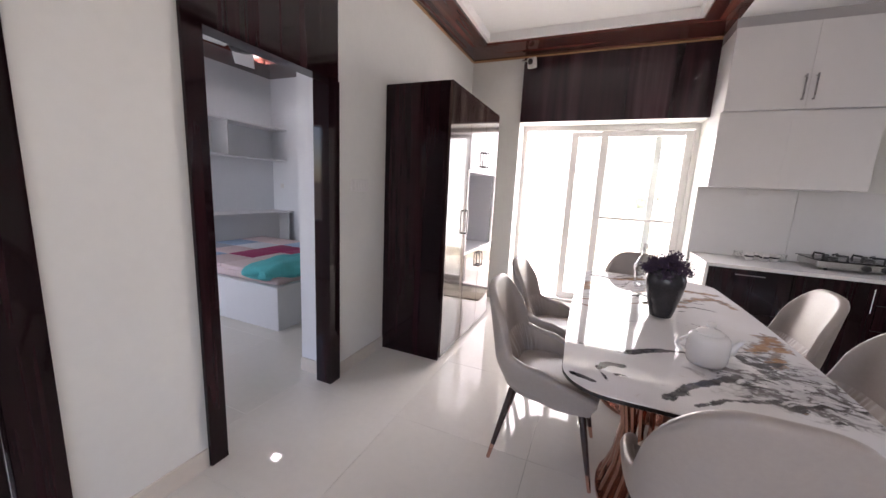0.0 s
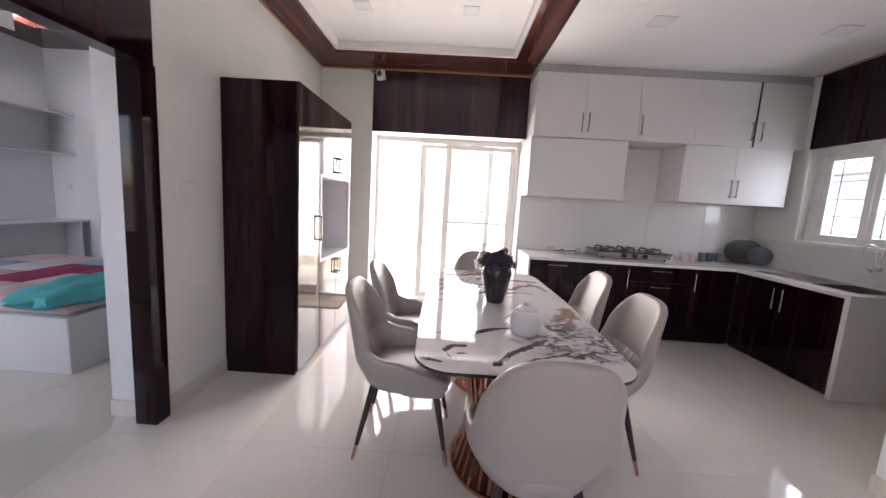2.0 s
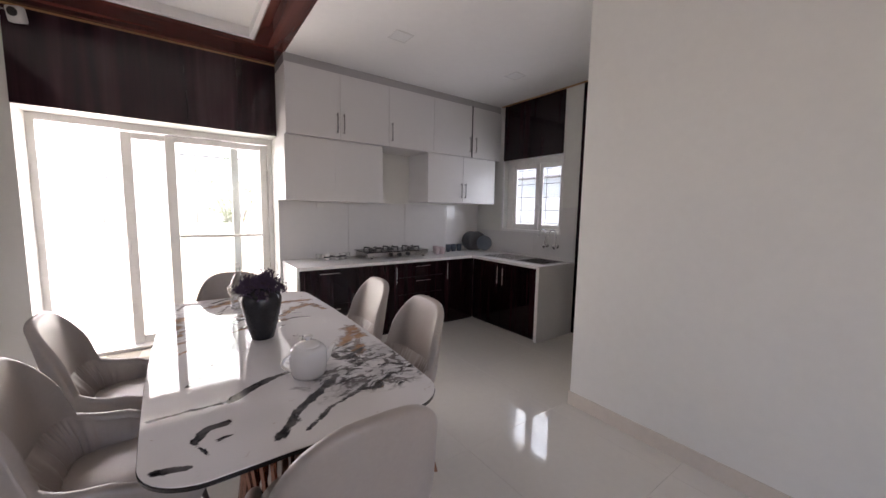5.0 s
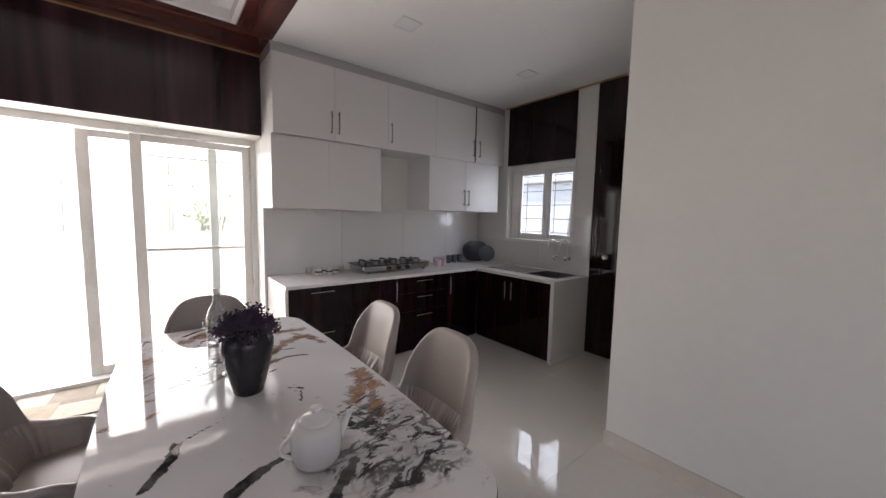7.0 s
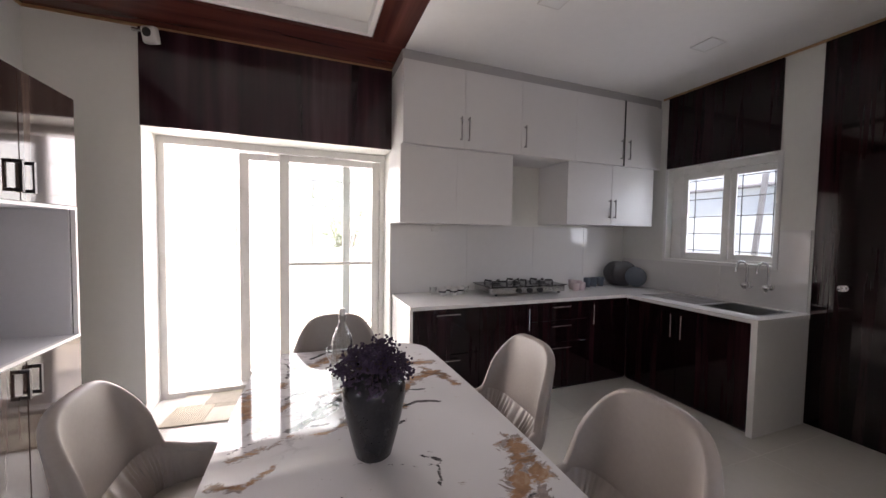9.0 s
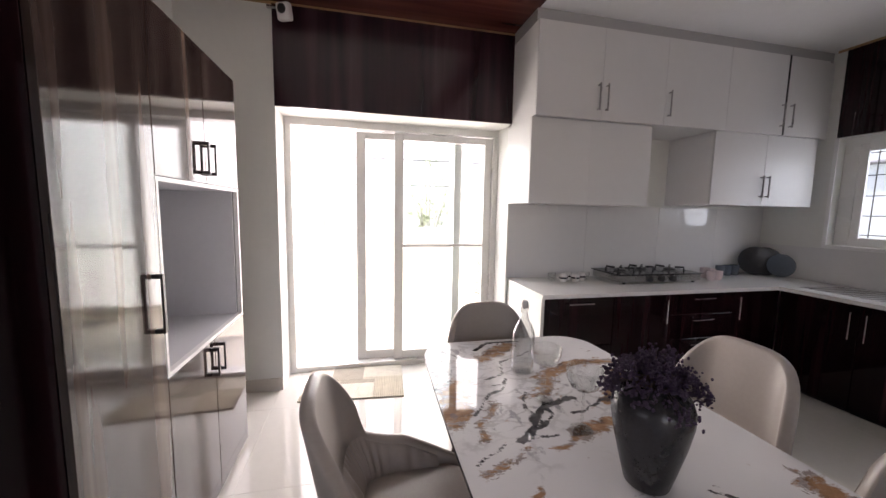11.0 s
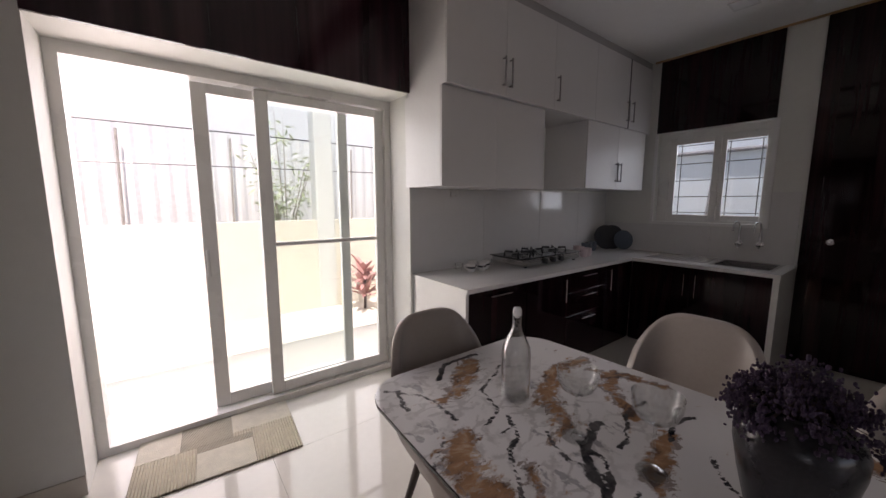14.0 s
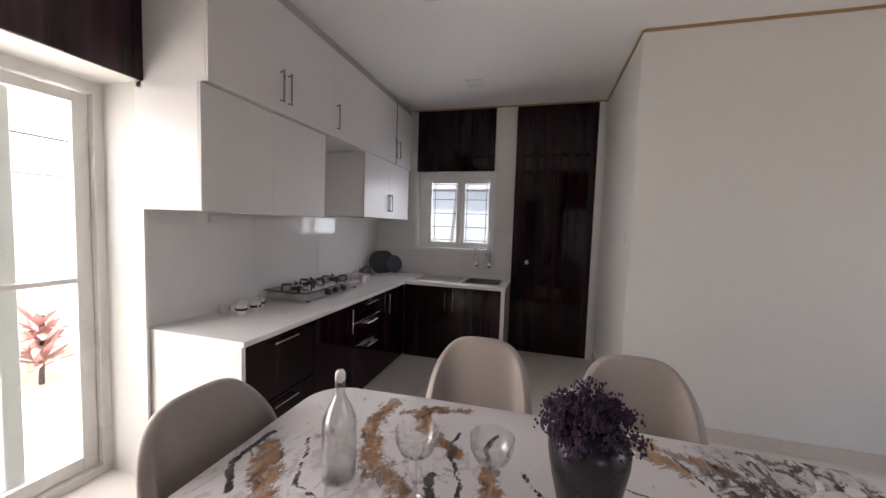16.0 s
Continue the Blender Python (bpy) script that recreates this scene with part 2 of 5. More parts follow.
def marble(name):
    """White stone crossed by dark slanting streaks, with a dense patch of dark and rust veins."""
    m, nt, b = material(name)

    def op(kind, a, c=None, clamp=False):
        mm = nt.nodes.new("ShaderNodeMath")
        mm.operation, mm.use_clamp = kind, clamp
        for k, q in enumerate((a, c)):
            if q is None:
                continue
            if isinstance(q, (int, float)):
                mm.inputs[k].default_value = q
            else:
                nt.links.new(q, mm.inputs[k])
        return mm.outputs[0]

    def vec(kind, a, c=None, scale=None):
        vm = nt.nodes.new("ShaderNodeVectorMath")
        vm.operation = kind
        for k, q in enumerate((a, c)):
            if q is None:
                continue
            if isinstance(q, tuple):
                vm.inputs[k].default_value = q
            else:
                nt.links.new(q, vm.inputs[k])
        if scale is not None:
            if isinstance(scale, float):
                vm.inputs["Scale"].default_value = scale
            else:
                nt.links.new(scale, vm.inputs["Scale"])
        return vm.outputs["Value"] if kind in ("LENGTH", "DOT_PRODUCT") else vm.outputs[0]

    def noise_of(v, scale, detail=3.0, rough=0.55, out="Fac"):
        n = node(nt, "ShaderNodeTexNoise", Scale=scale, Detail=detail, Roughness=rough)
        nt.links.new(v, n.inputs["Vector"])
        return n.outputs[out]

    def over(fac, lower, color):
        mx = nt.nodes.new("ShaderNodeMix")
        mx.data_type = "RGBA"
        nt.links.new(fac, mx.inputs[0])
        nt.links.new(lower, mx.inputs[6])
        if isinstance(color, tuple):
            mx.inputs[7].default_value = (*color, 1)
        else:
            nt.links.new(color, mx.inputs[7])
        return mx.outputs[2]

    v = coords(nt)
    warp = vec("SCALE", vec("SUBTRACT", noise_of(v, 6.0, 3.0, 0.6, "Color"), (0.5, 0.5, 0.5)), scale=0.085)
    p = vec("ADD", v, warp)
    rough_edge = vec("SCALE", vec("SUBTRACT", noise_of(v, 34.0, 4.0, 0.7, "Color"), (0.5, 0.5, 0.5)), scale=0.040)
    p = vec("ADD", p, rough_edge)
    p = vec("MULTIPLY", p, (1.0, 1.0, 0.0))
    def ragged(field, noise_fac, amount, lo, hi):
        return ramp(nt, op("ADD", field, op("MULTIPLY", op("SUBTRACT", noise_fac, 0.5), amount)), [(lo, (0, 0, 0)), (hi, (1, 1, 1))])

    veins = nt.nodes.new("ShaderNodeAttribute")
    veins.attribute_name = "veins"
    split = nt.nodes.new("ShaderNodeSeparateColor")
    nt.links.new(veins.outputs["Color"], split.inputs[0])
    fray = noise_of(p, 30.0, 4.0, 0.7)
    streak = ragged(split.outputs[0], fray, 1.1, 0.47, 0.58)
    swirl = noise_of(vec("ADD", vec("MULTIPLY", vec("ADD", v, warp), (1.0, 1.7, 1.0)), (5.3, 1.9, 0.0)), 15.0, 6.0, 0.68)
    rust = ragged(split.outputs[1], swirl, 3.0, 0.46, 0.74)

    # slanting coordinates for the dense patch
    slant = nt.nodes.new("ShaderNodeMapping")
    slant.inputs["Rotation"].default_value = (0, 0, radians(-48))
    slant.inputs["Scale"].default_value = (1.0, 1.9, 1.0)
    nt.links.new(vec("ADD", v, vec("SCALE", vec("SUBTRACT", noise_of(v, 4.0, 2.0, 0.5, "Color"), (0.5, 0.5, 0.5)), scale=0.28)), slant.inputs["Vector"])
    s = slant.outputs[0]

    def patch(cx, cy, rx, ry):
        q = vec("MULTIPLY", vec("SUBTRACT", v, (cx, cy, 0.0)), (1 / rx, 1 / ry, 0.0))
        ln = op("ADD", vec("LENGTH", q), op("MULTIPLY", op("SUBTRACT", noise_of(v, 7.0), 0.5), 1.6))
        mr = nt.nodes.new("ShaderNodeMapRange")
        mr.inputs["From Min"].default_value, mr.inputs["From Max"].default_value = 0.75, 1.15
        mr.inputs["To Min"].default_value, mr.inputs["To Max"].default_value = 1.0, 0.0
        nt.links.new(ln, mr.inputs[0])
        return mr.outputs[0]

    dark_zone = patch(0.27, -0.62, 0.25, 0.24)
    far_zone = patch(-0.20, 0.62, 0.42, 0.44)
    v1 = nt.nodes.new("ShaderNodeTexVoronoi")
    v1.feature, v1.inputs["Scale"].default_value = "DISTANCE_TO_EDGE", 9.0
    nt.links.new(vec("ADD", s, vec("SCALE", rough_edge, scale=1.6)), v1.inputs["Vector"])
    net = ramp(nt, v1.outputs["Distance"], [(0.0, (1, 1, 1)), (0.05, (0.9, 0.9, 0.9)), (0.11, (0, 0, 0))])
    n1 = noise_of(s, 8.0, 6.0, 0.72)
    clot = ramp(nt, n1, [(0.53, (0, 0, 0)), (0.57, (1, 1, 1))])
    wash = ramp(nt, noise_of(s, 6.0, 4.0, 0.6), [(0.40, (0, 0, 0)), (0.62, (0.55, 0.55, 0.55))])
    gate = ramp(nt, noise_of(v, 13.0, 3.0), [(0.42, (0, 0, 0)), (0.52, (1, 1, 1))])
    n2 = noise_of(vec("ADD", s, (3.1, 0.7, 0.0)), 9.0, 5.0, 0.65)
    n4 = noise_of(vec("ADD", vec("MULTIPLY", vec("ADD", v, warp), (2.0, 1.0, 1.0)), (0.3, 2.7, 0.0)), 9.0, 5.0, 0.65)
    fleck = op("MULTIPLY", ramp(nt, n4, [(0.60, (0, 0, 0)), (0.64, (0.6, 0.6, 0.6))]), far_zone)
    rim = ragged(split.outputs[1], noise_of(vec("ADD", s, (1.7, 4.1, 0.0)), 22.0, 5.0, 0.7), 2.6, 0.55, 0.66)
    tone = ramp(nt, n2, [(0.38, (0.075, 0.045, 0.032)), (0.46, (0.26, 0.135, 0.062)), (0.56, (0.36, 0.19, 0.09)), (0.68, (0.50, 0.36, 0.24))])
    white = ramp(nt, noise_of(v, 1.8, 2.0), [(0.32, (0.68, 0.67, 0.67)), (0.60, (0.78, 0.77, 0.77))])
    c = over(op("MULTIPLY", wash, dark_zone), white, (0.26, 0.26, 0.29))
    c = over(op("MULTIPLY", op("MULTIPLY", net, gate), op("MULTIPLY", dark_zone, 0.85)), c, (0.065, 0.050, 0.048))
    c = over(op("MULTIPLY", clot, dark_zone), c, (0.035, 0.032, 0.036))
    c = over(op("MULTIPLY", op("MULTIPLY", net, gate), op("MULTIPLY", far_zone, 0.35)), c, (0.22, 0.20, 0.20))
    c = over(op("MULTIPLY", rust, 0.95), c, tone)
    c = over(op("MULTIPLY", op("MULTIPLY", rim, op("SUBTRACT", 1.0, rust)), 0.75), c, (0.16, 0.105, 0.08))
    c = over(fleck, c, (0.17, 0.165, 0.19))
    c = over(streak, c, ramp(nt, noise_of(p, 16.0, 3.0), [(0.40, (0.028, 0.028, 0.032)), (0.62, (0.13, 0.125, 0.125))]))
    nt.links.new(c, b.inputs["Base Color"])
    b.inputs["Roughness"].default_value = 0.02
    b.inputs["IOR"].default_value = 1.52
    return m


M = {}
M["wall"] = plain("wall_paint", (0.71, 0.71, 0.67), 0.55, vary=0.025, scale=1.5, bumpy=0.06, bump_scale=120)
M["ceiling"] = plain("ceiling_paint", (0.85, 0.84, 0.82), 0.7, vary=0.02, scale=1.2, bumpy=0.04, bump_scale=90)
M["bed_wall"] = plain("bedroom_paint", (0.74, 0.76, 0.78), 0.6, vary=0.02, scale=1.5, bumpy=0.04)
M["floor"] = plain("vitrified_tile", (0.67, 0.645, 0.585), 0.038, vary=0.03, scale=1.7, ior=1.5)
M["grout"] = plain("grout", (0.64, 0.61, 0.55), 0.7)
M["skirting"] = plain("skirting_tile", (0.62, 0.57, 0.50), 0.08, vary=0.05, scale=2.0)
M["wood_z"] = laminate("dark_gloss_laminate", "z")
M["wood_y"] = laminate("dark_gloss_laminate_beam", "y", dark=(0.045, 0.012, 0.010), mid=(0.085, 0.025, 0.019), light=(0.14, 0.048, 0.036), fine=0.12)
M["wood_x"] = laminate("dark_gloss_laminate_cross", "x", dark=(0.045, 0.012, 0.010), mid=(0.085, 0.025, 0.019), light=(0.14, 0.048, 0.036), fine=0.12)
M["wood_panel"] = laminate("wall_panel_laminate", "z", dark=(0.016, 0.005, 0.008), mid=(0.034, 0.013, 0.018), light=(0.062, 0.028, 0.036), rough=0.10, ior=1.45, fine=0.10)
M["wood_cab"] = laminate("cabinet_gloss_laminate", "z", dark=(0.018, 0.011, 0.010), mid=(0.048, 0.032, 0.027), light=(0.11, 0.078, 0.062), rough=0.07, ior=1.56, fine=0.10)
M["white_lam"] = plain("white_laminate", (0.67, 0.66, 0.65), 0.38, vary=0.015, scale=1.0)
# darker than the white doors: the recess's shade is put into this grey
M["filler_shaded"] = plain("filler_strip_shaded", (0.46, 0.45, 0.45), 0.2, vary=0.02)
M["white_edge"] = plain("white_edge_band", (0.78, 0.77, 0.76), 0.3, vary=0.02)
M["quartz"] = plain("white_quartz", (0.78, 0.77, 0.74), 0.10, vary=0.03, scale=20)
M["splash"] = plain("splash_panel", (0.70, 0.69, 0.68), 0.07, vary=0.02, scale=1.2)
M["upvc"] = plain("white_upvc", (0.78, 0.77, 0.74), 0.28, vary=0.02)
M["pane"] = pane_glass("window_pane")
M["handle"] = plain("handle_steel", (0.34, 0.33, 0.325), 0.28, metal=1.0, vary=0.05)
M["steel"] = plain("brushed_steel", (0.55, 0.54, 0.53), 0.25, metal=1.0, vary=0.05)
M["chrome"] = plain("chrome", (0.75, 0.75, 0.76), 0.08, metal=1.0, vary=0.02)
M["black"] = plain("black_metal", (0.015, 0.014, 0.014), 0.35, vary=0.2)
M["gold"] = plain("gold_trim", (0.45, 0.28, 0.14), 0.35, metal=0.6, vary=0.1)
M["niche"] = plain("grey_laminate", (0.58, 0.58, 0.60), 0.3, vary=0.03)
M["leather"] = plain("taupe_leather", (0.355, 0.312, 0.278), 0.36, vary=0.05, scale=5, bumpy=0.05, bump_scale=150)
M["leg"] = plain("dark_leg", (0.030, 0.014, 0.010), 0.3, vary=0.2)
M["copper"] = plain("rose_gold", (0.50, 0.28, 0.215), 0.16, metal=1.0, vary=0.04)
M["marble"] = marble("veined_marble")
M["edge"] = plain("dark_table_edge", (0.02, 0.018, 0.018), 0.2)
M["ceramic"] = plain("white_ceramic", (0.76, 0.74, 0.71), 0.10, vary=0.02)
M["vase"] = plain("dark_vase_glaze", (0.022, 0.021, 0.024), 0.24, vary=0.4, scale=9, bumpy=0.15, bump_scale=60)
M["flower"] = plain("dried_purple_flower", (0.045, 0.025, 0.055), 0.8, vary=0.5, scale=40)
M["twig"] = plain("twig", (0.05, 0.03, 0.025), 0.8)
M["glass"] = vessel_glass("clear_glass")
def woven(name, color, turn):
    m = plain(name, color, 0.95, vary=0.14, scale=14)
    nt = m.node_tree
    w = nt.nodes.new("ShaderNodeTexWave")
    w.inputs["Scale"].default_value = 22.0
    w.inputs["Distortion"].default_value = 0.6
    nt.links.new(coords(nt, turn=(0, 0, radians(turn))), w.inputs["Vector"])
    bump(nt, nt.nodes["Principled BSDF"], w.outputs["Fac"], 1.0, 0.006)
    return m


M["mat_a"] = woven("mat_beige", (0.56, 0.50, 0.38), 0)
M["mat_b"] = woven("mat_sand", (0.68, 0.63, 0.52), 70)
M["mat_c"] = woven("mat_taupe", (0.40, 0.36, 0.28), 25)
M["plastic"] = plain("white_plastic", (0.70, 0.69, 0.67), 0.35, vary=0.02)
M["pink"] = plain("pink_ceramic", (0.60, 0.49, 0.50), 0.2, vary=0.04)
M["blue"] = plain("slate_ceramic", (0.09, 0.11, 0.14), 0.25, vary=0.1)
M["plate"] = plain("dark_plate", (0.025, 0.025, 0.03), 0.25, vary=0.1)
M["terrace"] = plain("terrace_tile", (0.70, 0.66, 0.58), 0.5, vary=0.08, scale=2)
M["cream"] = plain("cream_render", (0.74, 0.69, 0.58), 0.85, vary=0.06, scale=1.4, bumpy=0.3)
M["sheet"] = plain("galvanised_sheet", (0.82, 0.81, 0.78), 0.5, vary=0.12, scale=1.1)
M["leaf"] = plain("bamboo_leaf", (0.52, 0.58, 0.38), 0.6, vary=0.4, scale=8)
M["cord"] = plain("red_leaf", (0.50, 0.27, 0.25), 0.5, vary=0.4, scale=8)
M["weathered"] = plain("weathered_wood", (0.42, 0.38, 0.33), 0.8, vary=0.4, scale=12)
M["soil"] = plain("soil", (0.10, 0.08, 0.06), 0.95, vary=0.3, scale=4, bumpy=0.5)
M["post"] = plain("grey_post", (0.22, 0.22, 0.24), 0.8, vary=0.2, scale=8)
M["neigh"] = plain("neighbour_wall", (0.56, 0.62, 0.67), 0.9, vary=0.06, scale=1.0)
M["bed_white"] = plain("bed_laminate", (0.66, 0.67, 0.68), 0.3, vary=0.02)
M["q_blue"] = plain("quilt_blue", (0.30, 0.42, 0.56), 0.9, vary=0.08, bumpy=0.5, bump_scale=90)
M["q_teal"] = plain("quilt_teal", (0.07, 0.45, 0.47), 0.85, vary=0.15, scale=12, bumpy=0.6, bump_scale=60)
M["q_pink"] = plain("quilt_pink", (0.62, 0.50, 0.49), 0.9, vary=0.06, bumpy=0.5, bump_scale=90)
M["q_red"] = plain("quilt_magenta", (0.30, 0.035, 0.11), 0.9, vary=0.1, bumpy=0.5, bump_scale=90)
M["q_white"] = plain("quilt_white", (0.62, 0.64, 0.68), 0.9, vary=0.06, bumpy=0.5, bump_scale=90)
M["q_grey"] = plain("quilt_grey", (0.34, 0.38, 0.44), 0.9, vary=0.06, bumpy=0.5, bump_scale=90)
lamp_mat, _nt, _b = material("lamp_diffuser")
_b.inputs["Base Color"].default_value = (0.78, 0.78, 0.77, 1)
_b.inputs["Roughness"].default_value = 0.5
lit_mat, _nt, _b = material("lit_diffuser")
_b.inputs["Emission Color"].default_value = (1, 1, 1, 1)
_b.inputs["Emission Strength"].default_value = 14.0


# ---------------------------------------------------------------- mesh helpers
def thing(name, at=(0, 0, 0), label="", category="", group="", turn=0.0):
    ob = new(name)
    ob.matrix_world = pose(*at, 0, 0, turn)
    return tagged(ob, label, category, group)


def part(name, bm, mat, parent=None, label="", smooth=False, kind=""):
    me = bpy.data.meshes.new(name)
    bmesh.ops.recalc_face_normals(bm, faces=bm.faces)
    if smooth:
        for f in bm.faces:
            f.smooth = True
    bm.to_mesh(me)
    bm.free()
    me.materials.append(mat)
    if smooth:
        me.set_sharp_from_angle(angle=radians(42))
    ob = new(name, me)
    if parent is not None:
        ob.parent = parent
    return tagged(ob, label, kind=kind)


def add_box(bm, x0, x1, y0, y1, z0, z1, bevel=0.0, seg=1):
    r = bmesh.ops.create_cube(bm, size=1.0)
    for v in r["verts"]:
        v.co = Vector(((x0 + x1) / 2 + v.co.x * (x1 - x0), (y0 + y1) / 2 + v.co.y * (y1 - y0), (z0 + z1) / 2 + v.co.z * (z1 - z0)))
    if bevel:
        es = list({e for v in r["verts"] for e in v.link_edges})
        bmesh.ops.bevel(bm, geom=es, offset=bevel, segments=seg, affect="EDGES", profile=0.5)
    return bm


def box(x0, x1, y0, y1, z0, z1, bevel=0.0, seg=1):
    return add_box(bmesh.new(), x0, x1, y0, y1, z0, z1, bevel, seg)


def boxes(rows, bevel=0.0):
    bm = bmesh.new()
    for r in rows:
        add_box(bm, *r, bevel=bevel)
    return bm


def lathe(profile, steps=32, at=(0, 0, 0), bm=None, closed=False):
    """Turns (radius, height) pairs about a vertical axis."""
    bm = bm or bmesh.new()
    rings = []
    for r, z in profile:
        rings.append([bm.verts.new((at[0] + r * math.cos(2 * math.pi * k / steps), at[1] + r * math.sin(2 * math.pi * k / steps), at[2] + z)) for k in range(steps)])
    for a, c in zip(rings, rings[1:]):
        for k in range(steps):
            bm.faces.new((a[k], a[(k + 1) % steps], c[(k + 1) % steps], c[k]))
    if not closed:
        bm.faces.new(rings[0])
        bm.faces.new(rings[-1])
    else:
        for k in range(steps):
            bm.faces.new((rings[-1][k], rings[-1][(k + 1) % steps], rings[0][(k + 1) % steps], rings[0][k]))
    return bm


def tube(points, radius, steps=10, bm=None, taper=None):
    """A round bar along points; taper gives a radius for each."""
    bm = bm or bmesh.new()
    pts = [Vector(p) for p in points]
    rings = []
    side = None
    for i, p in enumerate(pts):
        d = (pts[min(i + 1, len(pts) - 1)] - pts[max(i - 1, 0)]).normalized()
        if side is None:
            side = d.cross(Vector((0, 0, 1)) if abs(d.z) < 0.9 else Vector((1, 0, 0))).normalized()
        side = (side - d * side.dot(d)).normalized()
        up = d.cross(side)
        r = taper[i] if taper else radius
        rings.append([bm.verts.new(p + r * (side * math.cos(2 * math.pi * k / steps) + up * math.sin(2 * math.pi * k / steps))) for k in range(steps)])
    for a, c in zip(rings, rings[1:]):
        for k in range(steps):
            bm.faces.new((a[k], a[(k + 1) % steps], c[(k + 1) % steps], c[k]))
    bm.faces.new(rings[0])
    bm.faces.new(rings[-1])
    return bm


def slab(outline, z0, z1):
    """A plate with the given outline, standing from z0 to z1."""
    bm = bmesh.new()
    lo = [bm.verts.new((x, y, z0)) for x, y in outline]
    hi = [bm.verts.new((x, y, z1)) for x, y in outline]
    bm.faces.new(lo)
    bm.faces.new(hi)
    n = len(lo)
    for k in range(n):
        bm.faces.new((lo[k], lo[(k + 1) % n], hi[(k + 1) % n], hi[k]))
    return bm


def structure(name, bm, mat, label=""):
    return part(name, bm, mat, None, label, kind="structure")


# ---------------------------------------------------------------- plan
LX = -1.21          # face of the west wall
DY = 5.29           # face of the wall with the sliding door
KX, KY = 4.225, 5.324   # kitchen's east and back walls
CZ = 2.935          # ceiling
CX, CY = 2.78, 2.57     # corner of the wall block by the kitchen
SY = -2.2           # south wall

structure("floor", boxes([(-4.60, LX - 0.15, 0.6, 5.2, -0.12, -0.006), (LX - 0.15, KX + 0.2, SY - 0.2, 5.74, -0.12, -0.006)]), M["grout"], "grout bed under the glossy cream floor tiles")
floor_ob = bpy.data.objects["floor"]

structure("wall_west", boxes([
    (LX - 0.15, LX, SY, 0.45, 0, CZ), (LX - 0.15, LX, 1.37, 1.85, 0, CZ), (LX - 0.15, LX, 2.78, DY, 0, CZ),
    (LX - 0.15, LX, 0.45, 1.37, 2.05, CZ), (LX - 0.15, LX, 1.85, 2.78, 2.08, CZ)]), M["wall"])
structure("wall_north", boxes([(LX - 0.15, -0.575, DY, 5.72, 0, CZ), (1.30, 1.315, DY, 5.72, 0, CZ),
    (-0.575, 1.30, DY, 5.72, 2.205, CZ), (1.315, KX + 0.2, KY, 5.72, 0, CZ)]), M["wall"])
structure("wall_east", boxes([(KX, KX + 0.2, CY, 3.80, 0, CZ), (KX, KX + 0.2, 4.76, KY, 0, CZ),
    (KX, KX + 0.2, 3.80, 4.76, 0, 1.21), (KX, KX + 0.2, 3.80, 4.76, 2.165, CZ)]), M["wall"])
structure("wall_block", boxes([(CX, KX + 0.2, SY, CY, 0, CZ)]), M["wall"])
structure("wall_south", boxes([(LX - 0.15, -0.75, SY - 0.2, SY, 0, CZ), (1.95, CX + 0.2, SY - 0.2, SY, 0, CZ),
    (-0.75, 1.95, SY - 0.2, SY, 0, 0.5), (-0.75, 1.95, SY - 0.2, SY, 2.45, CZ)]), M["wall"])

# ceilings
TX0, TX1, TY0, TY1 = -0.90, 1.045, -0.6, 4.85
structure("ceiling", boxes([
    (1.315, KX + 0.2, SY - 0.2, 5.72, CZ, CZ + 0.15), (LX - 0.15, 1.315, SY - 0.2, -0.9, CZ, CZ + 0.15),
    (LX - 0.15, 1.315, -0.9, 5.72, CZ + 0.10, CZ + 0.20)]), M["ceiling"])
structure("ceiling_tray_lip", boxes([
    (TX0, TX0 + 0.035, TY0, TY1, CZ + 0.02, CZ + 0.10), (TX1 - 0.035, TX1, TY0, TY1, CZ + 0.02, CZ + 0.10),
    (TX0 + 0.035, TX1 - 0.035, TY1 - 0.035, TY1, CZ + 0.02, CZ + 0.10), (TX0 + 0.035, TX1 - 0.035, TY0, TY0 + 0.035, CZ + 0.02, CZ + 0.10)]), M["ceiling"])
structure("ceiling_beam_west", box(LX, TX0, TY0, TY1, CZ - 0.004, CZ + 0.10), M["wood_y"], "dark glossy wood band round the ceiling tray")
structure("ceiling_beam_east", box(TX1, 1.315, TY0, TY1, CZ - 0.004, CZ + 0.10), M["wood_y"], "dark glossy wood band round the ceiling tray")
structure("ceiling_beam_north", box(LX, 1.315, TY1, DY, CZ - 0.004, CZ + 0.10), M["wood_x"], "dark glossy wood band round the ceiling tray")
structure("ceiling_beam_south", box(LX, 1.315, -0.9, TY0, CZ - 0.004, CZ + 0.10), M["wood_x"], "dark glossy wood band round the ceiling tray")

# thin gold line under the ceiling
structure("cornice_trim", boxes([
    (LX, LX + 0.012, SY, DY, CZ - 0.022, CZ - 0.004), (LX, 1.30, DY - 0.012, DY, CZ - 0.022, CZ - 0.004),
    (KX - 0.022, KX - 0.010, CY, 4.84, CZ - 0.018, CZ), (CX, KX - 0.022, CY, CY + 0.012, CZ - 0.018, CZ), (CX - 0.012, CX, SY, CY, CZ - 0.018, CZ)]), M["gold"])

# skirting
structure("skirting", boxes([
    (LX, LX + 0.010, 2.79, 3.36, 0, 0.10), (LX, LX + 0.010, 1.375, 1.845, 0, 0.10), (LX, -0.575, DY - 0.010, DY, 0, 0.10),
    (LX, LX + 0.010, 4.66, DY, 0, 0.10),
    (CX - 0.010, CX, SY, CY, 0, 0.10), (CX - 0.010, KX - 0.02, CY, CY + 0.010, 0, 0.10)]), M["skirting"])

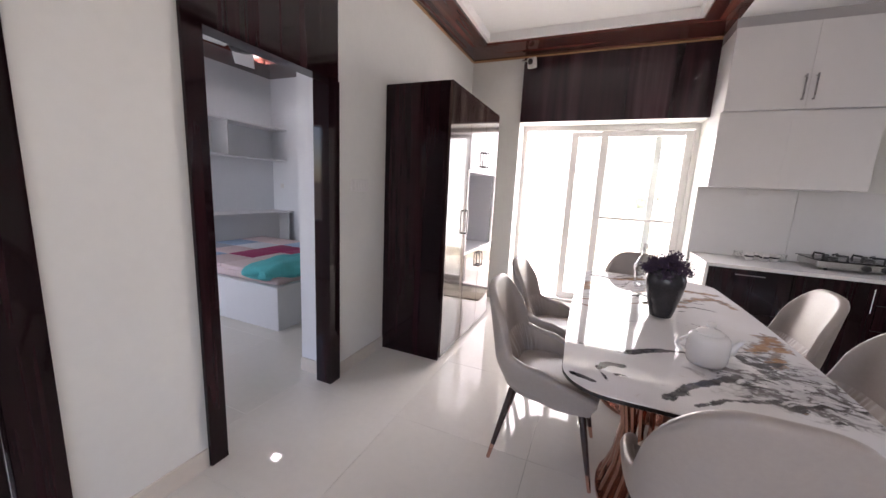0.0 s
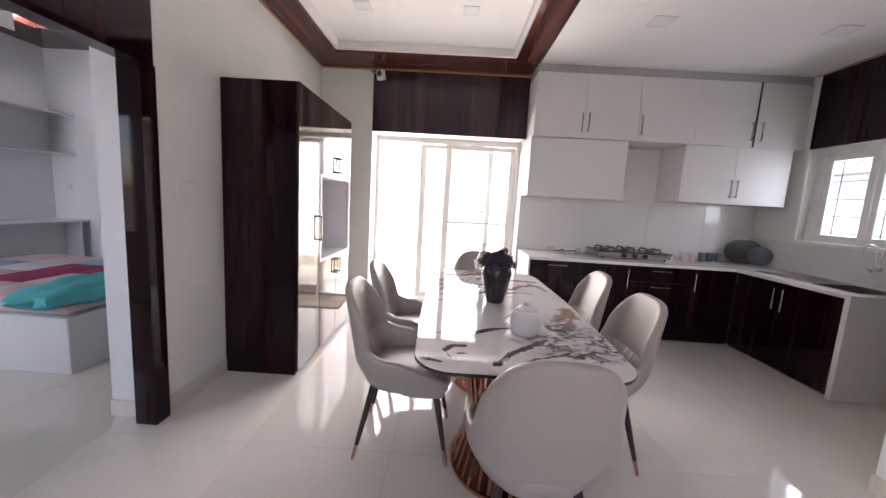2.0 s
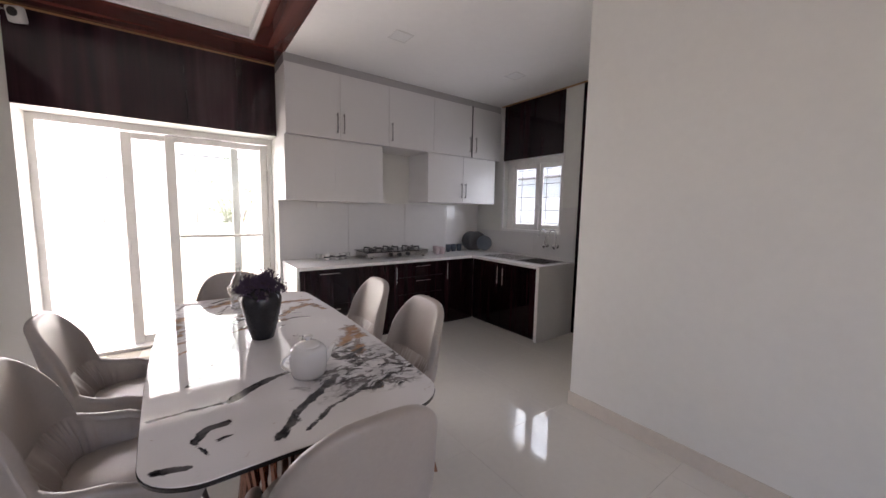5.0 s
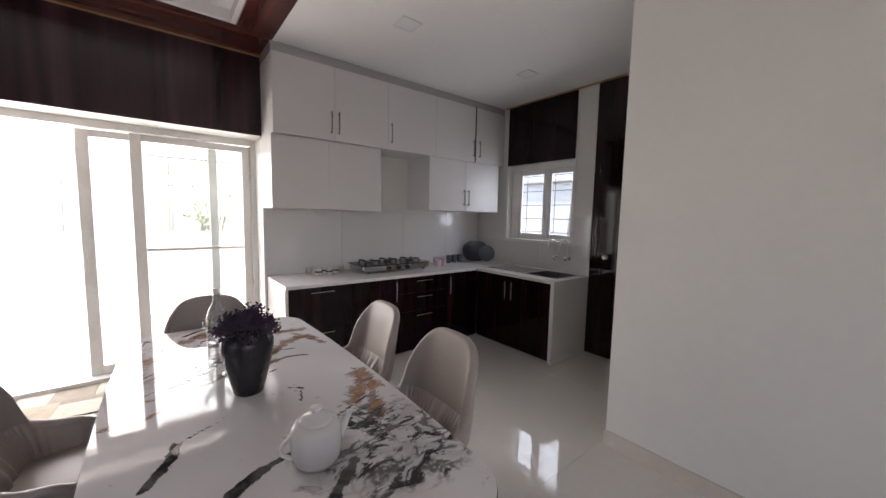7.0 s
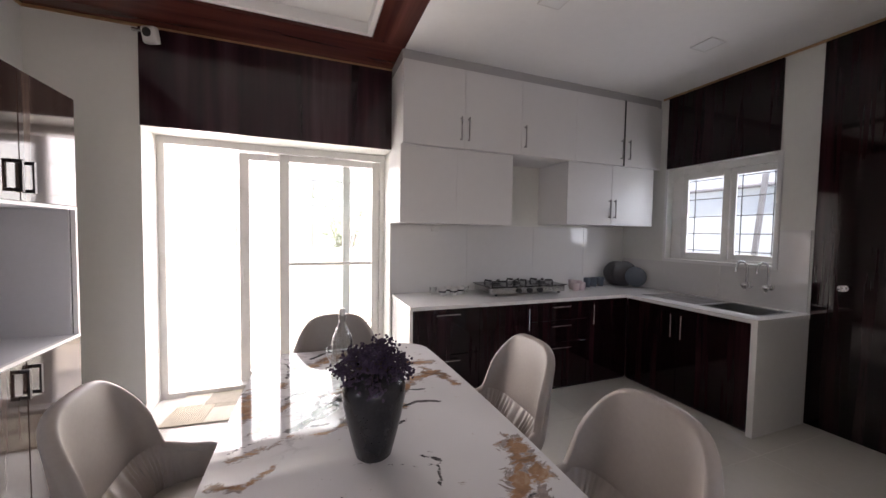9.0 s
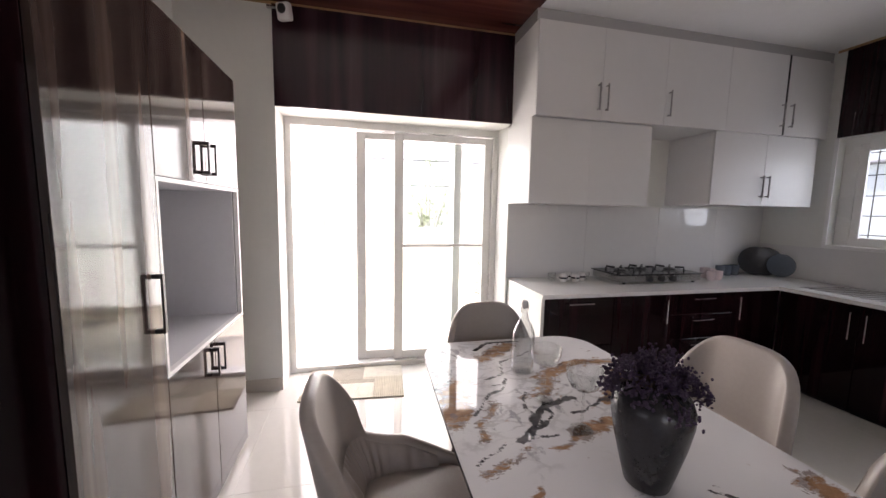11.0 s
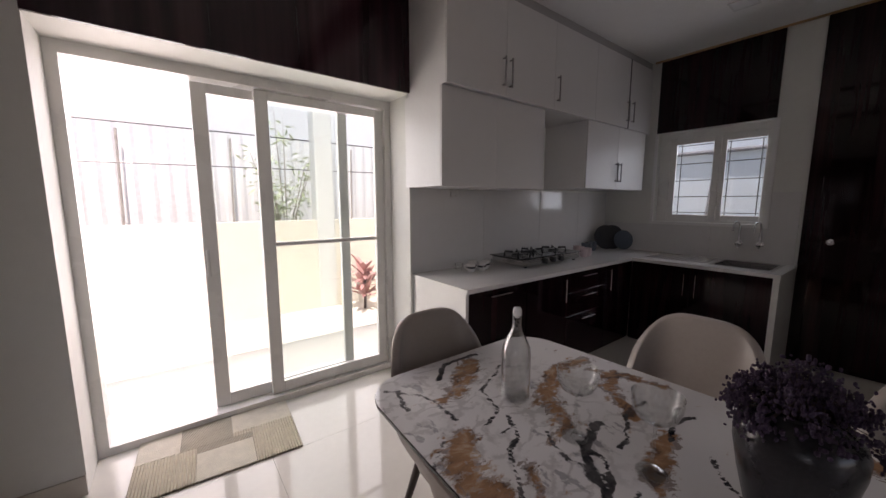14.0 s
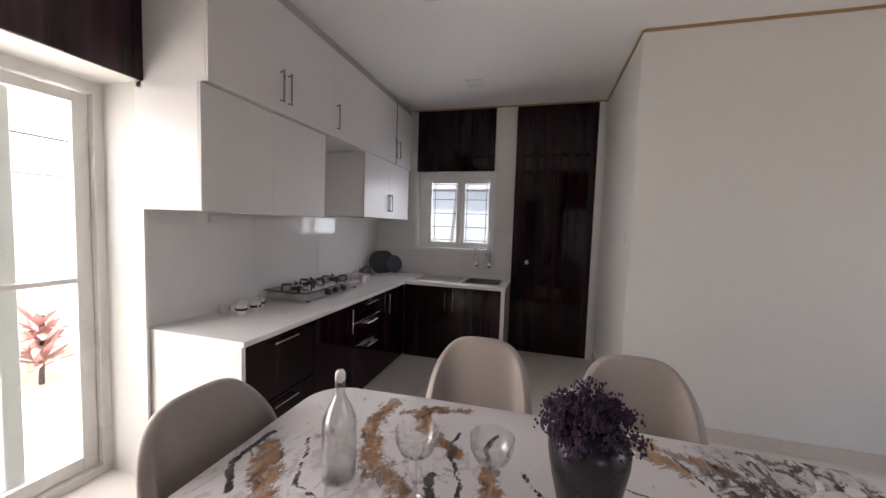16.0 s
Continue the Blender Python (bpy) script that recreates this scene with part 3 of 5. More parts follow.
# laminate panels on the walls
structure("panel_above_sliding_door", box(-0.575, 1.300, DY - 0.018, DY, 2.205, CZ - 0.023), M["wood_panel"], "dark glossy wood laminate above the sliding door")
structure("panel_above_window", box(KX - 0.018, KX, 3.79, 4.775, 2.17, CZ - 0.02), M["wood_z"], "dark glossy wood laminate above the kitchen window")

# bedroom doorway frame
structure("door_1", boxes([
    (LX - 0.10, LX + 0.020, 1.85, 1.935, 0, 2.02), (LX - 0.10, LX + 0.025, 2.685, 2.785, 0, 2.02),
    (LX - 0.09, LX + 0.015, 1.85, 2.785, 2.02, CZ - 0.023)]), M["wood_z"], "dark wood doorway frame with panelling above, open")
structure("door_reveal", boxes([(LX - 0.30, LX - 0.101, 2.752, 2.90, 0, CZ)]), M["bed_wall"])
structure("bedroom_skirting", box(LX - 0.305, LX - 0.103, 2.741, 2.751, 0, 0.10), M["skirting"])

# second doorway, closed
structure("door_2", boxes([(LX - 0.09, LX + 0.012, 1.25, 1.37, 0, CZ - 0.023), (LX - 0.09, LX + 0.012, 0.45, 0.54, 0, CZ - 0.023),
    (LX - 0.09, LX + 0.012, 0.54, 1.25, 2.02, CZ - 0.023)]), M["wood_z"], "dark wood door frame")
d2 = thing("closed_door", (0, 0, 0), "closed dark glossy wood door in a dark frame", "door")
part("leaf", box(LX - 0.06, LX - 0.02, 0.545, 1.245, 0.006, 2.015, 0.002), M["wood_z"], d2)
part("handle", tube([(LX + 0.03, 0.62, 1.0), (LX + 0.03, 0.75, 1.0)], 0.009), M["steel"], d2, "steel lever handle")
part("plate", box(LX - 0.02, LX + 0.03, 0.60, 0.63, 0.93, 1.07, 0.002), M["steel"], d2)

# ---------------------------------------------------------------- bedroom shell
BX, BY, BS = -4.55, 5.2, 0.6
# the south wall's window opening is assumed, out of view, beside the added fill
structure("bedroom_walls", boxes([
    (BX - 0.15, BX, BS, BY, 0, CZ), (BX - 0.15, LX - 0.15, BY, BY + 0.15, 0, CZ),
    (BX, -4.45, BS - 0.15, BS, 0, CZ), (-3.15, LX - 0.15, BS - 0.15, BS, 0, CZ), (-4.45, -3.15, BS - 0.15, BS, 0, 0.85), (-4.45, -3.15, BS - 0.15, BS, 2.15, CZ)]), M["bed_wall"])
structure("bedroom_ceiling", boxes([(BX - 0.15, LX - 0.15, BS - 0.15, BY + 0.15, CZ + 0.08, CZ + 0.2)]), M["ceiling"])
structure("bedroom_ceiling_band", boxes([(BX, BX + 0.55, BS, BY, CZ, CZ + 0.08), (BX + 0.55, LX - 0.15, BY - 0.55, BY, CZ, CZ + 0.08),
    (LX - 0.5, LX - 0.15, BS, BY - 0.55, CZ, CZ + 0.08), (BX + 0.55, LX - 0.5, BS, BS + 0.4, CZ, CZ + 0.08)]), M["wood_y"], "dark glossy wood band round the bedroom ceiling")

# ---------------------------------------------------------------- sliding door
GY = 5.64
structure("window_1", boxes([
    (-0.575, -0.525, GY - 0.06, GY + 0.08, 0, 2.205), (1.255, 1.300, GY - 0.06, GY + 0.08, 0, 2.205),
    (-0.525, 1.255, GY - 0.06, GY + 0.08, 2.145, 2.205), (-0.525, 1.255, GY - 0.06, GY + 0.08, 0, 0.045)]), M["upvc"], "white plastic sliding door frame")


def sash(name, x0, x1, y, bars, label):
    s = thing(name, (0, 0, 0), label, "sliding door", "sliding door sashes")
    t = 0.018
    part("stile", box(x0, x0 + 0.082, y - t, y + t, 0.05, 2.14, 0.004), M["upvc"], s)
    part("stile", box(x1 - 0.072, x1, y - t, y + t, 0.05, 2.14, 0.004), M["upvc"], s)
    part("top_rail", box(x0 + 0.082, x1 - 0.072, y - t, y + t, 2.08, 2.14, 0.003), M["upvc"], s)
    part("bottom_rail", box(x0 + 0.082, x1 - 0.072, y - t, y + t, 0.05, 0.13, 0.003), M["upvc"], s)
    zs = [0.13, *bars, 2.08]
    for b in bars:
        part("crossbar", box(x0 + 0.082, x1 - 0.072, y - t * 0.8, y + t * 0.8, b - 0.014, b + 0.014, 0.003), M["upvc"], s)
    for z0, z1 in zip(zs, zs[1:]):
        p = part("pane", box(x0 + 0.082, x1 - 0.072, y - 0.003, y + 0.003, z0 + 0.012, z1 - 0.012), M["pane"], s)
        p.visible_shadow = False
    return s


s1 = sash("sliding_sash", 0.0, 0.975, GY + 0.045, [], "white framed glass sliding sash, half open")
part("latch", box(0.012, 0.030, GY + 0.008, GY + 0.026, 0.95, 1.12, 0.003), M["plastic"], s1, "white plastic latch")
s2 = sash("sliding_sash", 0.335, 1.255, GY - 0.005, [1.13], "white framed glass sliding sash with a crossbar")

# ---------------------------------------------------------------- kitchen window
WX = KX + 0.11
structure("window_2", boxes([
    (WX - 0.03, WX + 0.03, 3.80, 3.82, 1.21, 2.165), (WX - 0.03, WX + 0.03, 4.66, 4.76, 1.21, 2.165),
    (WX - 0.03, WX + 0.03, 3.82, 4.66, 2.10, 2.165), (WX - 0.03, WX + 0.03, 3.82, 4.66, 1.21, 1.235)]), M["upvc"], "white plastic kitchen window frame")
structure("window_2_casing", boxes([
    (KX - 0.012, KX, 3.765, 3.80, 1.18, 2.165), (KX - 0.012, KX, 4.76, 4.79, 1.18, 2.165), (KX - 0.02, KX + 0.08, 3.80, 4.76, 1.18, 1.208)]), M["white_edge"])
for y0, y1, dx in ((3.80, 4.225, 0.012), (4.205, 4.66, -0.014)):
    s = thing("sliding_window", (0, 0, 0), "white plastic sliding window sash over the sink", "window", "kitchen window sashes")
    x = WX + dx
    part("stile", box(x - 0.011, x + 0.011, y0, y0 + 0.060, 1.232, 2.10, 0.003), M["upvc"], s)
    part("stile", box(x - 0.011, x + 0.011, y1 - 0.060, y1, 1.232, 2.10, 0.003), M["upvc"], s)
    part("rail", box(x - 0.011, x + 0.011, y0 + 0.060, y1 - 0.060, 2.035, 2.10, 0.003), M["upvc"], s)
    part("rail", box(x - 0.011, x + 0.011, y0 + 0.060, y1 - 0.060, 1.232, 1.285, 0.003), M["upvc"], s)
    p = part("pane", box(x - 0.002, x + 0.002, y0 + 0.060, y1 - 0.060, 1.285, 2.035), M["pane"], s)
    p.visible_shadow = False
grille = thing("window_grille", (0, 0, 0), "dark metal grille of thin bars outside the kitchen window", "window grille")
for z in (1.31, 1.48, 1.655, 1.835, 2.03):
    part("bar", tube([(KX + 0.18, 3.80, z), (KX + 0.18, 4.76, z)], 0.005, 6), M["black"], grille)
for y in (3.90, 4.15, 4.58):
    part("bar", tube([(KX + 0.172, y, 1.21), (KX + 0.172, y, 2.16)], 0.005, 6), M["black"], grille)


# ---------------------------------------------------------------- kitchen units
def bar_handle(parent, a, c, out, r=0.005, mat=None):
    a, c, out = Vector(a), Vector(c), Vector(out)
    bm = tube([a + out, c + out], r, 8)
    d = (c - a).normalized() * 0.012
    tube([a + d, a + d + out], r * 0.9, 8, bm)
    tube([c - d, c - d + out], r * 0.9, 8, bm)
    part("handle", bm, mat or M["steel"], parent, "brushed steel bar handle", smooth=True)


UY = 4.834
OUT_Y = (0, -0.028, 0)
upper = [(1.300, 1.838, [1.805]), (1.842, 2.408, [1.875]), (2.412, 3.03, [2.445]), (3.034, 3.648, [3.614]), (3.668, 4.115, [3.715])]
for x0, x1, hs in upper:
    u = thing("wall_cabinet", (0, 0, 0), "white laminate wall cabinet under the kitchen ceiling", "kitchen cabinet", "upper wall cabinets")
    part("body", box(x0, x1, UY + 0.02, KY, 2.175, 2.84), M["white_edge"], u)
    part("door", box(x0 - 0.0012, x1 + 0.0012, UY, UY + 0.018, 2.172, 2.838, 0.0015), M["white_lam"], u)
    for h in hs:
        bar_handle(u, (h, UY, 2.235), (h, UY, 2.435), OUT_Y, 0.0065, M["handle"])
# black strip standing proud, in place of the shade in the gap between doors
structure("cabinet_gap_shade", box(3.6495, 3.6665, UY - 0.002, UY + 0.028, 2.172, 2.842), M["black"])
# recessed strip over the doors, its shade partly in the darker grey
structure("cabinet_filler", boxes([(1.300, KX, UY + 0.045, KY, 2.842, CZ)]), M["filler_shaded"])
structure("cabinet_end_filler", box(4.117, KX, UY + 0.03, KY, 2.175, 2.841), M["white_lam"])

HY = 4.875
for x0, x1 in ((1.290, 1.7905), (1.7915, 2.352)):
    u = thing("hood_cabinet", (0, 0, 0), "handleless white laminate cabinet below the upper row", "kitchen cabinet", "hood cabinets")
    part("body", box(x0, x1, HY + 0.02, KY, 1.53, 2.172), M["white_edge"], u)
    part("door", box(x0 - 0.0005, x1 + 0.0005, HY, HY + 0.018, 1.527, 2.170, 0.0015), M["white_lam"], u)
for x0, x1, h in ((2.965, 3.530, 3.498), (3.533, 4.12, 3.566)):
    u = thing("wall_cabinet", (0, 0, 0), "white laminate wall cabinet above the counter", "kitchen cabinet", "lower wall cabinets")
    part("body", box(x0, x1, HY + 0.0, KY, 1.555, 2.172), M["white_edge"], u)
    part("door", box(x0 - 0.0005, x1 + 0.0005, HY - 0.02, HY - 0.002, 1.552, 2.170, 0.0015), M["white_lam"], u)
    bar_handle(u, (h, HY - 0.02, 1.625), (h, HY - 0.02, 1.815), OUT_Y, 0.0065, M["handle"])

# splashbacks
sp = thing("splashback", (0, 0, 0), "pale glossy splashback panels behind the hob", "splashback")
for x0, x1 in ((1.318, 2.10), (2.102, 2.90), (2.902, 3.60), (3.602, KX - 0.010)):
    part("panel", box(x0, x1, KY - 0.008, KY, 0.861, 1.529, 0.001), M["splash"], sp)
sp = thing("splashback", (0, 0, 0), "pale glossy splashback panels behind the sink", "splashback")
part("panel", box(KX - 0.008, KX, 3.565, 4.20, 0.861, 1.175), M["splash"], sp)
part("panel", box(KX - 0.008, KX, 4.202, KY - 0.008, 0.861, 1.175), M["splash"], sp)
part("panel", box(KX - 0.008, KX, 3.565, 3.763, 1.177, 1.51), M["splash"], sp)

# worktop with a cut-out for the sink
W = 0.86
SX0, SX1, SYa, SYb = 3.72, 4.12, 3.63, 4.03
wt = thing("worktop", (0, 0, 0), "white quartz kitchen worktop", "worktop")
part("slab", boxes([(1.325, KX, 4.650, KY - 0.001, W - 0.03, W)]), M["quartz"], wt)
part("return_slab", boxes([
    (3.555, SX0, 3.535, 4.650, W - 0.03, W), (SX1, KX, 3.535, 4.650, W - 0.03, W),
    (SX0, SX1, 3.535, SYa, W - 0.03, W), (SX0, SX1, SYb, 4.650, W - 0.03, W)]), M["quartz"], wt)
sink = thing("sink", (0, 0, 0), "steel sink bowl set in the worktop", "sink")
part("bowl", boxes([(SX0, SX1, SYa, SYb, W - 0.20, W - 0.195), (SX0, SX0 + 0.006, SYa, SYb, W - 0.195, W + 0.002), (SX1 - 0.006, SX1, SYa, SYb, W - 0.195, W + 0.002),
    (SX0 + 0.006, SX1 - 0.006, SYa, SYa + 0.006, W - 0.195, W + 0.002), (SX0 + 0.006, SX1 - 0.006, SYb - 0.006, SYb, W - 0.195, W + 0.002)]), M["steel"], sink)
part("rim", boxes([(SX0 - 0.02, SX1 + 0.02, SYa - 0.02, SYa, W + 0.0005, W + 0.004), (SX0 - 0.02, SX1 + 0.02, SYb, SYb + 0.02, W + 0.0005, W + 0.004),
    (SX0 - 0.02, SX0, SYa, SYb, W + 0.0005, W + 0.004), (SX1, SX1 + 0.02, SYa, SYb, W + 0.0005, W + 0.004)]), M["steel"], sink)
part("drain", lathe([(0.035, 0), (0.035, 0.003), (0.012, 0.004)], 20, (3.92, 3.83, W - 0.195)), M["chrome"], sink)
drain = part("drainboard", box(3.70, 4.14, 4.08, 4.60, W + 0.0005, W + 0.003), M["steel"], sink, "ribbed steel drainboard")
for k in range(9):
    part("ridge", box(3.73, 4.11, 4.11 + k * 0.053, 4.125 + k * 0.053, W + 0.003, W + 0.006), M["steel"], drain)

structure("counter_end_panel", boxes([(1.325, 1.350, 4.665, KY, 0, W - 0.03)]), M["quartz"], "white slab closing the counter's end")
structure("counter_leg_panel", boxes([(3.562, KX, 3.540, 3.580, 0, W - 0.03)]), M["quartz"], "white slab closing the counter's end")

BYF = 4.672
OUT_B = (0, -0.026, 0)
base_units = [
    (1.352, 1.94, "drawers", [(0.45, 0.826), (0.02, 0.446)]),
    (1.943, 2.46, "door", [(0.02, 0.826)]),
    (2.463, 3.09, "drawers", [(0.655, 0.826), (0.45, 0.651), (0.02, 0.446)]),
    (3.093, 3.60, "door", [(0.02, 0.826)])]
for x0, x1, kind_, fronts in base_units:
    u = thing("base_cabinet", (0, 0, 0), "dark glossy wood laminate base cabinet with " + kind_ + " under the worktop", "kitchen cabinet", "base cabinets")
    part("body", box(x0, x1, BYF + 0.02, KY, 0, W - 0.031), M["black"], u)
    for z0, z1 in fronts:
        part("drawer" if kind_ == "drawers" else "door", box(x0 + 0.001, x1 - 0.001, BYF, BYF + 0.018, z0, z1 - 0.003, 0.0015), M["wood_z"], u)
        if kind_ == "drawers":
            c = (x0 + x1) / 2
            hw = 0.105
            z = z1 - 0.045
            bar_handle(u, (c - hw, BYF, z), (c + hw, BYF, z), OUT_B)
        else:
            h = x1 - 0.04 if x0 < 2.5 else x0 + 0.055
            bar_handle(u, (h, BYF, 0.59), (h, BYF, 0.785), OUT_B)
BXF = 3.597
for y0, y1, h in ((4.15, 4.668, 4.19), (3.583, 4.147, 4.10)):
    u = thing("base_cabinet", (0, 0, 0), "dark glossy wood laminate base cabinet below the sink", "kitchen cabinet", "base cabinets")
    part("body", boxes([(BXF + 0.02, KX, y0, y1, 0, 0.60), (BXF + 0.02, 3.70, y0, y1, 0.60, W - 0.031)]), M["black"], u)
    part("door", box(BXF, BXF + 0.018, y0 + 0.001, y1 - 0.001, 0.02, W - 0.034, 0.0015), M["wood_z"], u)
    bar_handle(u, (BXF, h, 0.56), (BXF, h, 0.765), (-0.026, 0, 0))

# tall dark door at the end of the kitchen
td = thing("store_door", (0, 0, 0), "tall closed dark glossy wood store door reaching the ceiling", "door")
part("leaf", box(KX - 0.022, KX - 0.004, 2.652, 3.540, 0.006, 2.190, 0.0003), M["wood_z"], td)
part("top_panel", box(KX - 0.022, KX - 0.004, 2.652, 3.540, 2.1905, CZ - 0.02, 0.0003), M["wood_z"], td)
kn = lathe([(0.024, 0), (0.024, 0.004), (0.009, 0.008), (0.009, 0.028), (0.021, 0.036), (0.023, 0.048), (0.016, 0.056), (0.004, 0.058)], 20)
bmesh.ops.transform(kn, matrix=Matrix.Translation((KX - 0.022, 3.36, 1.09)) @ Matrix.Rotation(radians(-90), 4, "Y"), verts=kn.verts)
part("knob", kn, M["chrome"], td, "round chrome knob", smooth=True)
structure("store_door_trim", box(KX - 0.03, KX, 2.605, 2.650, 0, CZ - 0.02), M["white_edge"])


# ---------------------------------------------------------------- glossy cabinet by the west wall
CBX, CBY0, CBY1, CBZ = -0.650, 3.36, 4.645, 2.16
cab = thing("display_cabinet", (0, 0, 0), "tall dark wood cabinet with mirror-gloss doors and an open grey niche", "cabinet")
DV = 3.800
part("side_panel", box(LX + 0.003, CBX - 0.022, CBY0, CBY0 + 0.018, 0.0, CBZ, 0.001), M["wood_z"], cab, "dark wood laminate end panel")
part("side_panel", box(LX + 0.003, CBX - 0.022, CBY1 - 0.018, CBY1, 0.0, CBZ, 0.001), M["wood_z"], cab)
part("top_panel", box(LX + 0.003, CBX - 0.022, CBY0 + 0.018, CBY1 - 0.018, CBZ - 0.018, CBZ), M["wood_z"], cab)
part("body", boxes([(LX + 0.003, CBX - 0.024, CBY0 + 0.018, DV, 0.03, CBZ - 0.018), (LX + 0.003, CBX - 0.024, DV, CBY1 - 0.018, 0.03, 0.815),
    (LX + 0.003, CBX - 0.024, DV, CBY1 - 0.018, 1.56, CBZ - 0.018)]), M["black"], cab)
part("plinth", box(LX + 0.003, CBX - 0.05, CBY0 + 0.018, CBY1 - 0.018, 0.0, 0.03), M["black"], cab)
for row in ((LX + 0.003, LX + 0.02, DV, CBY1 - 0.018, 0.833, 1.542), (LX + 0.02, CBX - 0.024, DV, DV + 0.016, 0.833, 1.542),
            (LX + 0.02, CBX - 0.024, CBY1 - 0.034, CBY1 - 0.018, 0.833, 1.542), (LX + 0.003, CBX - 0.024, DV, CBY1 - 0.018, 0.816, 0.833), (LX + 0.003, CBX - 0.024, DV, CBY1 - 0.018, 1.542, 1.559)):
    part("niche_board", box(*row), M["niche"], cab, "grey laminate niche lining")
part("niche_edge", boxes([(CBX - 0.024, CBX, DV + 0.002, DV + 0.018, 0.816, 1.559), (CBX - 0.024, CBX, CBY1 - 0.016, CBY1, 0.816, 1.559),
    (CBX - 0.024, CBX, DV + 0.018, CBY1 - 0.016, 0.816, 0.833), (CBX - 0.024, CBX, DV + 0.018, CBY1 - 0.016, 1.542, 1.559)]), M["white_edge"], cab, "white niche edging")


def loop_handle(parent, y, z0, z1):
    o, w = 0.034, 0.016
    part("handle", boxes([(CBX + o - 0.008, CBX + o, y - w / 2, y + w / 2, z0, z1), (CBX, CBX + o - 0.008, y - w / 2, y + w / 2, z1 - 0.016, z1),
        (CBX, CBX + o - 0.008, y - w / 2, y + w / 2, z0, z0 + 0.016)], 0.001), M["black"], parent, "black square loop handle")


doors = [(CBY0, DV - 0.001, 0.03, CBZ, 3.745, 1.01, 1.22), (DV + 0.002, 4.222, 1.562, CBZ, 4.185, 1.60, 1.745), (4.225, CBY1, 1.562, CBZ, 4.262, 1.60, 1.745),
         (DV + 0.002, 4.222, 0.03, 0.813, 4.185, 0.645, 0.785), (4.225, CBY1, 0.03, 0.813, 4.262, 0.645, 0.785)]
for y0, y1, z0, z1, h, h0, h1 in doors:
    d = part("door", box(CBX - 0.020, CBX, y0 + 0.001, y1 - 0.001, z0, z1, 0.0012), M["wood_cab"], cab, "mirror-gloss dark wood door")
    loop_handle(d, h, h0, h1)


# ---------------------------------------------------------------- table
def table_outline(inset=0.0, n=14):
    """Long sides bowed outwards, rounded corners."""
    x0, x1, y0, y1, r, bow = 0.350 + inset, 1.232 - inset, 2.055 + inset, 4.105 - inset, 0.15, 0.035
    pts = []
    for cx, cy, a0 in ((x1 - r, y1 - r, 0), (x0 + r, y1 - r, 90), (x0 + r, y0 + r, 180), (x1 - r, y0 + r, 270)):
        for k in range(n + 1):
            a = radians(a0 + 90 * k / n)
            pts.append((cx + r * math.cos(a), cy + r * math.sin(a)))
        if a0 in (90, 270):
            ya, yb = (y1 - r, y0 + r) if a0 == 90 else (y0 + r, y1 - r)
            for k in range(1, 12):
                pts.append((x0 if a0 == 90 else x1, ya + (yb - ya) * k / 12))
    yc, hy, xc = (y0 + y1) / 2, (y1 - y0) / 2, (x0 + x1) / 2
    return [(x + (1 if x > xc else -1) * bow * (1 - ((y - yc) / hy) ** 2) * min(1, abs(x - xc) / 0.2), y) for x, y in pts]


TZ, TCX, TCY = 0.766, 0.79, 3.08
table = thing("dining_table", (TCX, TCY, 0), "veined white marble dining table on a slatted rose-gold base", "dining table")
top_out = [(x - TCX, y - TCY) for x, y in table_outline()]
bm = slab(top_out, TZ - 0.003, TZ)
for axis, size in ((0, 1.0), (1, 2.1)):
    for k in range(1, int(size / 0.011)):
        co = [0.0, 0.0, 0.0]
        no = [0.0, 0.0, 0.0]
        co[axis], no[axis] = -size / 2 + 0.011 * k, 1.0
        bmesh.ops.bisect_plane(bm, geom=list(bm.faces) + list(bm.edges) + list(bm.verts), plane_co=co, plane_no=no)
stone = part("tabletop", bm, M["marble"], table, "glossy white marble top with grey and rust veins")


def vein_field(spots, veins):
    """1 on a vein, falling to 0 at about twice its half width; the veins wander a little."""
    drift = np.array([list(noise.noise_vector(Vector((x * 5.0, y * 5.0, 3.0)))) for x, y in spots])[:, :2] * 0.022
    drift += np.array([list(noise.noise_vector(Vector((x * 17.0, y * 17.0, 9.0)))) for x, y in spots])[:, :2] * 0.010
    q = spots + drift
    field = np.zeros(len(q))
    for path, width, strength in veins:
        for a, c in zip(path, path[1:]):
            a, c = np.array(a), np.array(c)
            h = np.clip(((q - a) @ (c - a)) / ((c - a) @ (c - a)), 0, 1)
            d = np.linalg.norm(q - a - h[:, None] * (c - a), axis=1)
            field = np.maximum(field, strength * np.clip(1 - d / (width * 1.95), 0, 1))
    return field


spots = np.array([[v.co.x, v.co.y] for v in stone.data.vertices])
values = np.zeros((len(spots), 4))
values[:, 0], values[:, 1], values[:, 3] = vein_field(spots, DARK_VEINS), vein_field(spots, RUST_VEINS), 1.0
stone.data.color_attributes.new("veins", "FLOAT_COLOR", "POINT").data.foreach_set("color", values.astype(np.float32).ravel())
bm = bmesh.new()
loops = []
for inset, z in ((0.0, 0.0035), (-0.0015, 0.006), (-0.0005, 0.016), (0.028, 0.034)):
    loops.append([bm.verts.new((x - TCX, y - TCY, TZ - z)) for x, y in table_outline(inset)])
bm.faces.new(loops[0])
bm.faces.new(loops[-1])
for a, c in zip(loops, loops[1:]):
    for k in range(len(a)):
        bm.faces.new((a[k], a[(k + 1) % len(a)], c[(k + 1) % len(a)], c[k]))
part("apron", bm, M["edge"], table, "dark bevelled underside")
